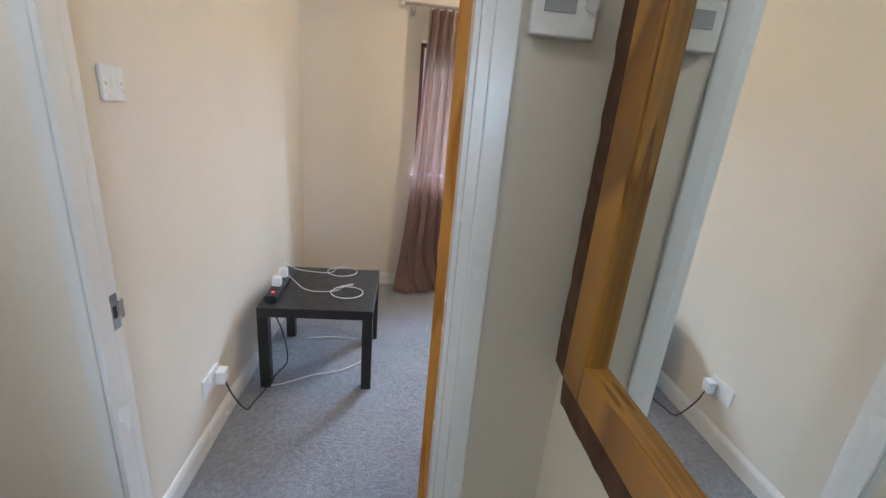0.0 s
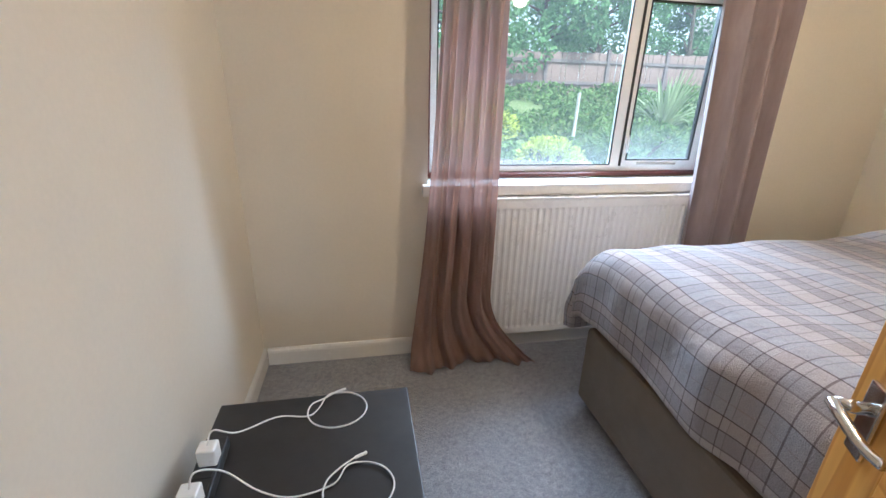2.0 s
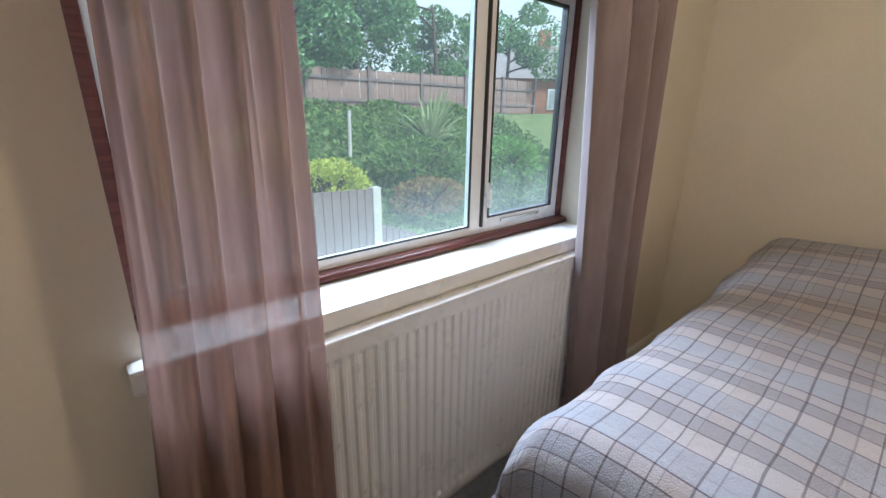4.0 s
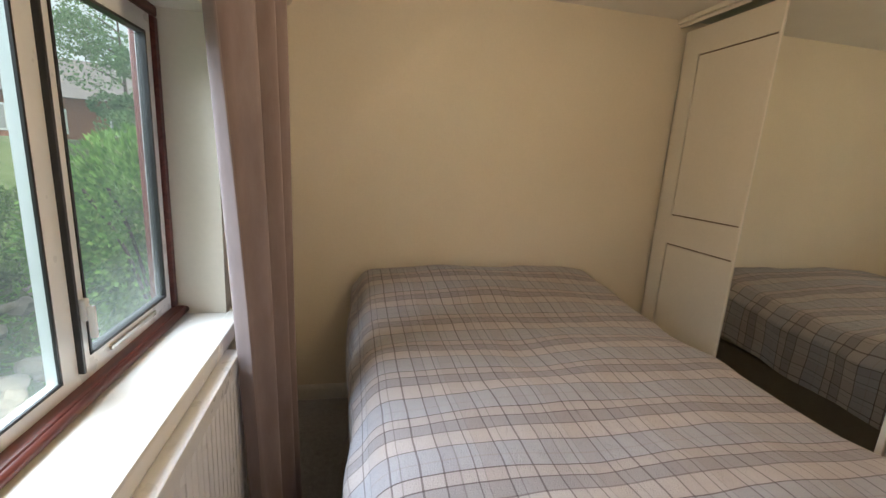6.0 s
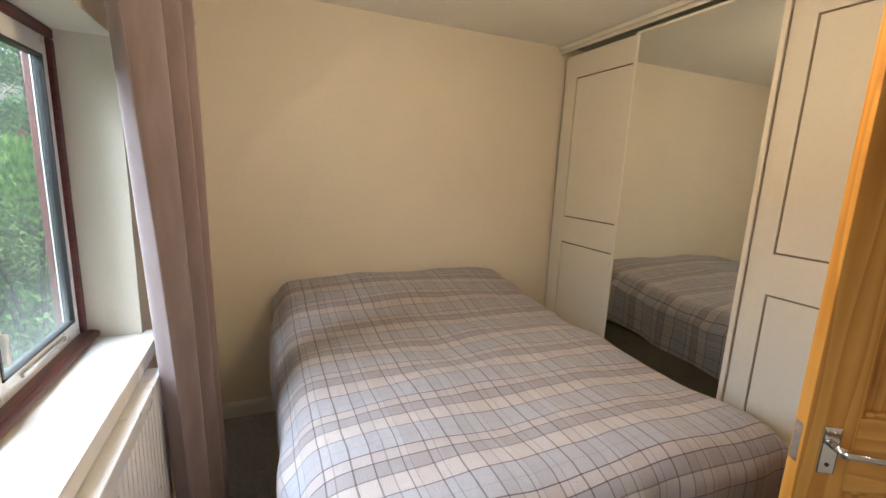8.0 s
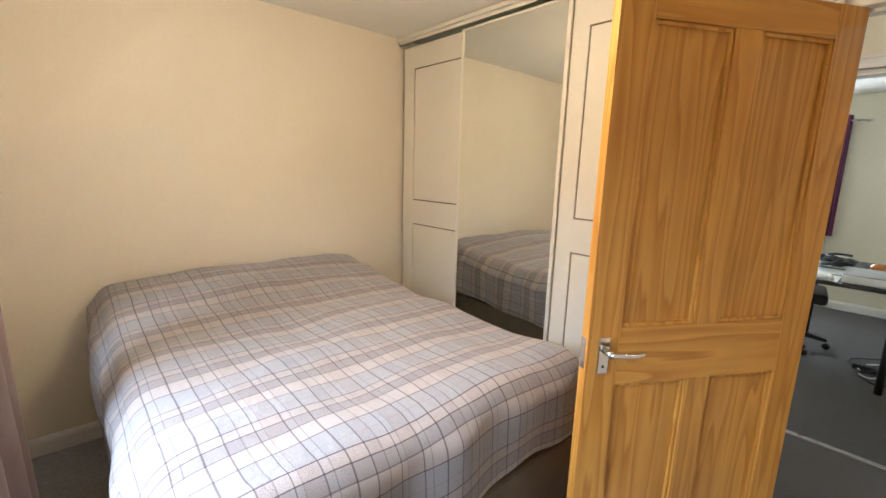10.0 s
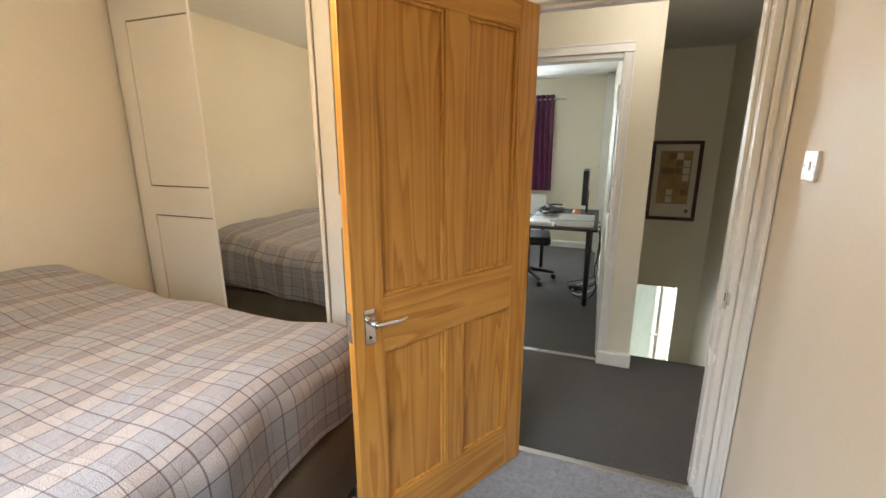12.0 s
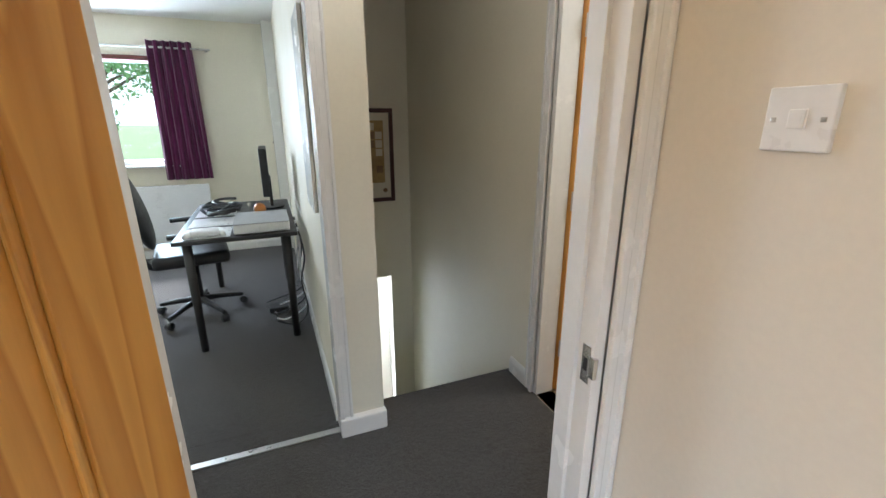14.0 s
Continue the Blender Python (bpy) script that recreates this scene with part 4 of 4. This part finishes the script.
for x in (1.14, 2.96):
    part("bracket", box((x - 0.008, -4.62, 2.09), (x + 0.008, -4.52, 2.11)), M_STEEL, orail)
bx = thing("boxed_pipe", "white vertical boxed pipe in the office corner", "pipe boxing")
part("casing", box((OX, -4.62, 0), (OX + 0.10, -4.42, H), 0.004), M_GLOSS, bx)
part("latch", box((OX + 0.10, -4.46, 1.19), (OX + 0.115, -4.43, 1.21)), M_CHROME, bx)
orad = thing("office_radiator", "white panel radiator under the office window", "radiator")
part("panel", box((1.3, -4.58, 0.14), (2.9, -4.53, 0.78), 0.01, 3), M_RAD, orad)
part("bracket", box((1.5, -4.62, 0.3), (1.53, -4.58, 0.6)), M_STEEL, orad)
ol = thing("office_downlight", "small bright recessed ceiling light in the office", "ceiling light")
part("rim", cyl((2.3, -3.9, H - 0.006), (2.3, -3.9, H), 0.05), M_PLASTIC_W, ol)
part("lens", cyl((2.3, -3.9, H - 0.009), (2.3, -3.9, H - 0.005), 0.036), M_SPOT, ol)
fr = thing("framed_board", "slim white framed board hung on the office wall", "picture")
part("board", box((OX + 0.002, -1.62, 1.02), (OX + 0.018, -1.30, 1.85), 0.003), M_GLOSS, fr)


def desk():
    th = thing("desk", "black office desk with slim black legs against the wall", "desk")
    part("desktop", box((0.56, -3.46, 0.715), (1.26, -2.15, 0.74), 0.004), M_BLACK, th)
    for x in (0.63, 1.19):
        for y in (-2.20, -3.40):
            part("leg", cyl((x, y, 0), (x, y, 0.715), 0.022, 0.028), M_BLACK, th, smooth=True)


desk()
lb = thing("keyboard_tray", "pale plastic box lying on the desk", "box")
part("tray", box((0.60, -2.60, 0.742), (0.93, -2.20, 0.80), 0.01), M_PLASTIC_W, lb)
part("lid", box((0.60, -2.60, 0.80), (0.93, -2.20, 0.806), 0.002), M_GREY_P, lb)
mn = thing("monitor", "black flat monitor standing side-on on the desk", "monitor")
part("screen", box((0.69, -3.35, 0.86), (0.745, -2.86, 1.22), 0.006), M_PLASTIC_B, mn)
part("display_glass", box((0.745, -3.335, 0.875), (0.7465, -2.875, 1.205)), M_GREY_P, mn)
part("neck", box((0.68, -3.13, 0.745), (0.705, -3.08, 1.0), 0.004), M_PLASTIC_B, mn)
part("foot", cyl((0.71, -3.10, 0.741), (0.71, -3.10, 0.752), 0.11), M_PLASTIC_B, mn)
sheet_w = thing("paper_sheets", "pale blue-white papers spread on the desk", "papers")
for k in range(3):
    part("sheet", box((0.95, -2.46 - 0.33 * k, 0.7415 + 0.001 * k), (1.22, -2.18 - 0.33 * k, 0.7425 + 0.001 * k)), M_PLASTIC_W, sheet_w)
cb = thing("cable_pile", "tangle of black cables and headphones on the desk", "cables")
random.seed(11)
for k in range(5):
    c = Vector((1.02 + 0.05 * (k % 2), -2.75 - 0.08 * k, 0.76))
    pts = [c + Vector((0.10 * math.cos(a * 1.1 + k), 0.09 * math.sin(a * 1.1 + k), 0.012 + 0.05 * random.random())) for a in range(9)]
    part("coil", tube(pts, 0.011, 7, 5), M_PLASTIC_B, cb, smooth=True)
mug = thing("orange_ball", "small orange and white ball beside the monitor", "ball")
bm = bmesh.new()
bmesh.ops.create_icosphere(bm, subdivisions=3, radius=0.045, matrix=pose(0.78, -2.80, 0.786))
part("ball", bm, mottled("orange_plastic", (0.55, 0.18, 0.04), (0.7, 0.28, 0.08), 8, 0.4), mug, smooth=True)
ctrl = thing("game_controller", "white wireless controller on the desk", "controller")
bm = box((1.00, -2.30, 0.746), (1.17, -2.20, 0.785), 0.018, 3)
part("shell", bm, M_PLASTIC_W, ctrl, smooth=True)
for x in (1.0, 1.17):
    part("grip", cyl((x, -2.24, 0.765), (x + (0.02 if x > 1.1 else -0.02), -2.17, 0.76), 0.022, 0.014), M_PLASTIC_W, ctrl, smooth=True)
wires = thing("desk_cables", "loose white and black cables hanging beside the desk", "cables")
for k in range(5):
    y = -2.25 - 0.12 * k
    pts = [(0.55, y, 0.72), (0.53 + 0.02 * (k % 2), y + 0.03, 0.55), (0.56, y - 0.05, 0.35), (0.54, y, 0.15), (0.62 + 0.05 * k, y - 0.1, 0.012), (0.75, y - 0.2 + 0.07 * k, 0.012)]
    part("cable", tube(pts, 0.006, 6, 6), M_PLASTIC_W if k % 2 else M_PLASTIC_B, wires, smooth=True)
es = thing("floor_adapter", "black power adapter block on the office carpet", "adapter")
part("block", box((0.66, -2.75, 0), (0.80, -2.63, 0.04), 0.008), M_PLASTIC_B, es)


def office_chair():
    th = thing("office_chair", "black fabric swivel office chair on a five-star base", "chair", (1.28, -2.86, 0), 188)
    part("seat", box((-0.24, -0.24, 0.44), (0.24, 0.24, 0.53), 0.04, 4), M_PLASTIC_B, th, smooth=True)
    bm = bmesh.new()
    bmesh.ops.create_uvsphere(bm, u_segments=24, v_segments=14, radius=1, matrix=pose(-0.29, 0, 0.84, 0, -12, 0) @ Matrix.Diagonal((0.06, 0.22, 0.30, 1)))
    part("backrest", bm, M_PLASTIC_B, th, smooth=True)
    part("back_bar", tube([(-0.05, 0, 0.42), (-0.26, 0, 0.41), (-0.31, 0, 0.52), (-0.29, 0, 0.70)], 0.022), M_PLASTIC_B, th, smooth=True)
    part("gas_column", cyl((0, 0, 0.08), (0, 0, 0.44), 0.028), M_PLASTIC_B, th, smooth=True)
    for k in range(5):
        a = radians(72 * k + 10)
        e = Vector((0.30 * math.cos(a), 0.30 * math.sin(a), 0.075))
        leg = part("base_leg", tube([(0, 0, 0.12), e * 0.5 + Vector((0, 0, 0.065)), e], lambda s: 0.026 - 0.01 * s), M_PLASTIC_B, th, smooth=True)
        part("castor", cyl(e + Vector((-0.02 * math.sin(a), 0.02 * math.cos(a), -0.047)), e + Vector((0.02 * math.sin(a), -0.02 * math.cos(a), -0.047)), 0.027), M_PLASTIC_B, leg, smooth=True)
    for s in (-1, 1):
        part("armrest", tube([(0, s * 0.24, 0.46), (0.0, s * 0.30, 0.48), (0.0, s * 0.30, 0.66), (0.12, s * 0.30, 0.68), (-0.12, s * 0.30, 0.68)], 0.018), M_PLASTIC_B, th, smooth=True)


office_chair()


# ---- garden ----
def ground_z(x, y):
    s = min(1.0, max(0.0, (y - 4.2) / 8.4))
    return -2.6 + 3.9 * s + 0.10 * math.sin(x * 0.9) * s * (1 - s) * 4 * 0.5 + 0.05 * math.sin(2.3 * x + 1.7 * y) * s


def garden_ground():
    bm = bmesh.new()
    xs = [-900, -200, -60, -25] + [-14 + 0.8 * k for k in range(56)] + [45, 90, 300, 900]
    ys = [-900, -200, -60, -20, -8, 0, 2.4] + [3 + 0.6 * k for k in range(22)] + [20, 30, 50, 90, 300, 900]
    rows = [[bm.verts.new((x, y, ground_z(x, y))) for x in xs] for y in ys]
    for a, b in zip(rows, rows[1:]):
        for k in range(len(xs) - 1):
            bm.faces.new((a[k], a[k + 1], b[k + 1], b[k]))
    struct("ground", bm, M_GRASS, True, "sloping garden lawn and soil")


garden_ground()


def leaf_mesh(name, centres, size, seed, stretch=1.5):
    """Small folded leaves at the given centres, as one mesh."""
    rng = np.random.default_rng(seed)
    n = len(centres)
    c = np.asarray(centres, dtype=float)
    d = rng.normal(size=(n, 3))
    d /= np.linalg.norm(d, axis=1)[:, None]
    e = rng.normal(size=(n, 3))
    e -= (e * d).sum(1)[:, None] * d
    e /= np.linalg.norm(e, axis=1)[:, None]
    nrm = np.cross(d, e)
    s = size * rng.uniform(0.6, 1.3, n)[:, None]
    a, b = c - d * s * stretch * 0.5, c + d * s * stretch * 0.5
    l, r = c - e * s * 0.4 + nrm * s * 0.15, c + e * s * 0.4 + nrm * s * 0.15
    v = np.stack([a, l, b, r], 1).reshape(-1, 3)
    f = [(4 * i, 4 * i + 1, 4 * i + 2, 4 * i + 3) for i in range(n)]
    me = bpy.data.meshes.new(name)
    me.from_pydata(v.tolist(), [], f)
    return me


def clump_points(rng, centre, radii, n, shell=0.55):
    d = rng.normal(size=(n, 3))
    d /= np.linalg.norm(d, axis=1)[:, None]
    r = shell + (1 - shell) * rng.random(n) ** 0.6
    return np.asarray(centre) + d * r[:, None] * np.asarray(radii)


def leaf_part(name, pts, size, material, seed, parent=None, stretch=1.5):
    me = leaf_mesh(name, pts, size, seed, stretch)
    me.materials.append(material)
    ob = new(name, me)
    if parent is not None:
        ob.parent = parent
    return ob


def tree(x, y, height, spread, seed, dense=6400, lift=0.2):
    rng = np.random.default_rng(seed)
    z = ground_z(x, y)
    th = thing("tree", "leafy green garden tree behind the fence", "tree", group="garden trees")
    top = Vector((x + rng.uniform(-0.3, 0.3), y, z + height * 0.8))
    base = Vector((x, y, z - 0.1))
    bm = tube([base, base.lerp(top, 0.4) + Vector((0.1, 0, 0)), top], lambda s: 0.13 * (1 - 0.8 * s), 8, 5)
    pts = []
    for k in range(11):
        a = rng.uniform(0, 6.28)
        h = rng.uniform(lift, 0.95)
        st = base.lerp(top, min(0.95, h))
        e = st + Vector((math.cos(a), math.sin(a), rng.uniform(0.1, 0.5))) * spread * rng.uniform(0.4, 0.95) * (1.15 - 0.5 * h)
        tube([st, st.lerp(e, 0.5) + Vector((0, 0, 0.1)), e], lambda s: 0.05 * (1 - 0.8 * s), 6, 4, bm)
        rr = spread * rng.uniform(0.28, 0.5)
        pts.append(clump_points(rng, e, (rr, rr, rr * 0.75), dense // 11))
    part("trunk", bm, M_TRUNK, th, smooth=True)
    leaf_part("crown", np.concatenate(pts), 0.11, M_LEAF_A, seed, th)


for k, (x, y, h, sp) in enumerate(((-2.5, 15.5, 5.0, 2.0), (0.8, 14.6, 4.6, 1.9), (3.4, 15.2, 5.2, 2.2), (6.2, 14.4, 4.4, 2.0), (8.8, 15.4, 5.5, 2.3), (11.8, 14.6, 4.6, 2.0),
                                   (5.0, 18.0, 7.0, 2.6), (10.5, 18.5, 7.0, 2.6), (0.5, 19.0, 7.0, 2.6), (26.0, 13.0, 8.0, 3.0), (21.0, 9.5, 7.0, 2.0), (15.2, 14.2, 4.8, 2.1))):
    tree(x, y, h, sp, 20 + k)


def bush(name, label, centre, radii, n, size, material, seed):
    rng = np.random.default_rng(seed)
    th = thing(name, label, "bush")
    pts = [clump_points(rng, centre, radii, n // 2, 0.7)]
    for _ in range(12):
        d = rng.normal(size=3)
        d /= np.linalg.norm(d)
        c = np.asarray(centre) + d * np.asarray(radii) * 0.75
        pts.append(clump_points(rng, c, np.asarray(radii) * 0.38, n // 24, 0.4))
    leaf_part("foliage", np.concatenate(pts), size, material, seed, th)
    z = ground_z(centre[0], centre[1])
    bm = bmesh.new()
    for k in range(5):
        a = 1.26 * k
        tube([(centre[0], centre[1], z - 0.05), (centre[0] + 0.3 * radii[0] * math.cos(a), centre[1] + 0.3 * radii[1] * math.sin(a), centre[2]),
              (centre[0] + 0.6 * radii[0] * math.cos(a), centre[1] + 0.6 * radii[1] * math.sin(a), centre[2] + 0.5 * radii[2])], 0.03, 6, 4, bm)
    part("stems", bm, M_TRUNK, th)


bush("bush", "yellow-green shrub on the garden slope", (4.4, 8.8, 0.0), (0.75, 0.6, 0.5), 2600, 0.06, M_LEAF_Y, 51)
bush("hedge_bush", "large clipped green hedge beside the garden", (8.8, 5.1, -0.25), (1.9, 1.5, 2.0), 17000, 0.085, M_LEAF_H, 52)
bush("hedge_bush", "large clipped green hedge beside the garden", (11.8, 5.6, -0.3), (2.2, 1.7, 2.0), 11000, 0.10, M_LEAF_H, 53)
bush("bush", "dark green shrub below the garden fence", (2.3, 11.6, 1.1), (1.3, 0.8, 0.7), 2600, 0.08, M_LEAF_B, 54)
bush("bush", "dark green shrub on the garden slope", (6.9, 9.3, 0.2), (1.3, 0.9, 0.6), 3000, 0.08, M_LEAF_B, 55)
bush("bush", "low green shrub on the garden slope", (0.6, 9.8, 0.2), (1.2, 0.9, 0.6), 2600, 0.08, M_LEAF_B, 56)

rng = np.random.default_rng(77)
px, py = rng.uniform(-4, 13, 34000), rng.uniform(7.4, 13.1, 34000)
keep = np.array([noise.noise(Vector((a * 0.8, b * 0.8, 0.2))) > -0.42 for a, b in zip(px, py)])
px, py = px[keep], py[keep]
pz = np.array([ground_z(a, b) for a, b in zip(px, py)]) + rng.random(len(px)) * (0.12 + 0.3 * np.abs(np.sin(px * 1.3) * np.cos(py * 1.7)))
tagged(leaf_part("ivy_cover", np.stack([px, py, pz], 1), 0.10, M_LEAF_B, 78), "low ivy and weeds covering the garden slope", "plants", "", "stuff")
gx, gy = rng.uniform(2, 13, 9000), rng.uniform(3.2, 8.0, 9000)
gz = np.array([ground_z(a, b) for a, b in zip(gx, gy)]) + rng.random(9000) * 0.05
tagged(leaf_part("grass", np.stack([gx, gy, gz], 1), 0.06, M_LEAF_H, 79, None, 2.5), "short lawn grass on the garden slope", "grass", "", "stuff")


def strappy(x, y, n, length, seed):
    rng = np.random.default_rng(seed)
    th = thing("strappy_plant", "tall spiky plant with long arching leaves", "plant")
    z = ground_z(x, y)
    for k in range(n):
        a = rng.uniform(0, 6.28)
        L = length * rng.uniform(0.6, 1.1)
        lean = rng.uniform(0.15, 0.9)
        bm = bmesh.new()
        prev = None
        for i in range(7):
            s = i / 6
            p = Vector((x, y, z)) + Vector((math.cos(a), math.sin(a), 0)) * L * lean * s + Vector((0, 0, L * (s * (1.05 - 0.35 * lean) - 0.6 * lean * s * s)))
            w = 0.06 * (1 - s) ** 0.7 + 0.003
            sd = Vector((-math.sin(a), math.cos(a), 0)) * w
            cur = (bm.verts.new(p - sd), bm.verts.new(p + Vector((0, 0, -0.4 * w))), bm.verts.new(p + sd))
            if prev:
                bm.faces.new((prev[0], prev[1], cur[1], cur[0])), bm.faces.new((prev[1], prev[2], cur[2], cur[1]))
            prev = cur
        part("leaf", bm, M_LEAF_P, th)


strappy(8.4, 10.7, 70, 2.0, 61)
bush("bush", "pale yellow-green shrub below the fence", (3.4, 10.4, 0.55), (0.9, 0.6, 0.5), 2200, 0.07, M_LEAF_Y, 57)
bush("bush", "rust and ochre coloured low shrub on the slope", (6.4, 8.3, -0.35), (0.9, 0.6, 0.42), 2200, 0.06, M_LEAF_R, 58)
bush("bush", "fresh green shrub on the garden slope", (9.6, 9.0, 0.1), (1.1, 0.8, 0.7), 2600, 0.08, M_LEAF_H, 59)
for k, (x, y, turn, length) in enumerate(((6.0, 7.3, 6, 1.5), (7.6, 7.15, -9, 1.7), (7.0, 6.6, 14, 1.2))):
    lg = thing("garden_log", "weathered pale log edging the garden rockery", "log", (x, y, ground_z(x, y) + 0.07), turn, "garden logs")
    part("trunk", tube([(-length / 2, 0, 0), (0, 0.05, 0.02), (length / 2, 0, 0)], lambda q: 0.085 - 0.02 * q, 10), M_LOG, lg, smooth=True)

pst = thing("garden_stake", "thin pale post standing on the garden slope", "post")
part("stake", cyl((5.75, 10.45, ground_z(5.75, 10.45) - 0.1), (5.78, 10.45, 1.38), 0.045, 0.04), M_CONC, pst)

random.seed(31)
for k in range(22):
    x, y = 6.2 + random.random() * 3.2, 5.6 + random.random() * 1.6
    bm = bmesh.new()
    bmesh.ops.create_icosphere(bm, subdivisions=2, radius=1)
    sx, sy, sz = random.uniform(0.14, 0.3), random.uniform(0.12, 0.24), random.uniform(0.08, 0.16)
    for v in bm.verts:
        q = v.co * (1 + 0.35 * noise.noise(v.co * 1.3 + Vector((k, 0, 0))))
        v.co = Vector((x + q.x * sx, y + q.y * sy, ground_z(x, y) + 0.04 + q.z * sz))
    tagged(part("rockery_stone", bm, M_STONE), "rough pale stone in the garden rockery", "stone", "rockery stones")

# back fence along the top of the slope
bf = thing("back_fence", "weathered brown timber fence along the top of the garden", "fence")
fy = 13.2
for k in range(11):
    x = -4 + 2.0 * k
    part("post", box((x - 0.05, fy - 0.07, 1.1), (x + 0.05, fy + 0.03, 2.52 + 0.012 * x), 0.006), M_SHED, bf)
for z in (1.62, 2.22):
    part("rail", box((-4, fy - 0.045, z), (16, fy - 0.005, z + 0.08)), M_SHED, bf)
bm = box((-0.072, 0, 0), (0.072, 0.02, 1.22), 0.003, 1)
board = part("board", bm, M_FENCE, bf)
board.location = (-3.92, fy, 1.2)
for k in range(1, 132):
    b = new("board", board.data)
    b.parent = bf
    b.location = (-3.92 + 0.15 * k, fy + 0.004 * (k % 2), 1.2 + 0.012 * (-3.92 + 0.15 * k) + 0.012 * math.sin(k * 2.3))
    b.rotation_euler = (0, radians(0.6 * math.sin(k * 1.7)), 0)

# near side fence
nf = thing("side_fence", "grey-brown vertical board fence with a pale concrete post", "fence")
pa, pb = Vector((0.2, 5.9, 0)), Vector((4.0, 6.75, 0))
n = 27
ang = math.atan2(pb.y - pa.y, pb.x - pa.x)
bm = box((-0.069, 0, 0), (0.069, 0.02, 2.1), 0.003, 1)
sb = part("board", bm, M_SHED, nf)
for k in range(n):
    p = pa.lerp(pb, k / (n - 1))
    b = sb if k == 0 else new("board", sb.data)
    b.parent = nf
    b.location = (p.x, p.y, 0.62 - 0.085 * p.x - 2.1 + 0.006 * math.sin(3 * k))
    b.rotation_euler = (0, 0, ang)
for z in (-1.0, 0.0):
    part("rail", tube([(pa.x, pa.y + 0.05, z + 0.02), ((pa.x + pb.x) / 2, (pa.y + pb.y) / 2 + 0.05, z - 0.1), (pb.x, pb.y + 0.05, z - 0.28)], 0.035, 6), M_SHED, nf)
part("post", box((4.06, 6.72, -2.0), (4.2, 6.84, 0.30), 0.01), M_CONC, nf)
for k in range(8):
    b = new("board", sb.data)
    b.parent = nf
    b.location = (4.28 + 0.142 * k, 6.82 + 0.03 * k, -2.42 - 0.055 * k)
    b.rotation_euler = (0, 0, ang)


# far house
def far_house(x, y, turn):
    th = thing("house", "distant red brick house with a grey tiled roof", "house", (x, y, 1.0), turn)
    part("wall", box((-5, -4, -1.5), (5, 4, 2.6)), M_BRICK, th)
    bm = bmesh.new()
    v = [bm.verts.new(p) for p in ((-5.4, -4.4, 2.5), (5.4, -4.4, 2.5), (5.4, 4.4, 2.5), (-5.4, 4.4, 2.5), (-5.4, 0, 5.0), (5.4, 0, 5.0))]
    for f in ((0, 1, 5, 4), (3, 4, 5, 2), (0, 4, 3), (1, 2, 5), (0, 3, 2, 1)):
        bm.faces.new([v[i] for i in f])
    part("roof", bm, M_ROOF, th)
    part("chimney", box((2.5, -0.4, 4.4), (3.3, 0.4, 6.0), 0.03), M_BRICK, th)
    for xx in (-3.2, 0.0, 3.2):
        w = part("window", box((xx - 0.7, -4.05, 0.6), (xx + 0.7, -3.95, 1.9), 0.02), M_UPVC, th)
        part("pane", box((xx - 0.6, -4.07, 0.7), (xx + 0.6, -4.05, 1.8)), M_GREY_P, w)


far_house(33, 16, -70)
far_house(26, 24, -40)

# trees seen from the office window
for k, (x, y, h, sp) in enumerate(((1.6, -13.0, 7.5, 2.6), (4.6, -14.0, 8.0, 2.8), (7.6, -13.0, 7.5, 2.6))):
    tree(x, y, h, sp, 90 + k, 2200, 0.2)
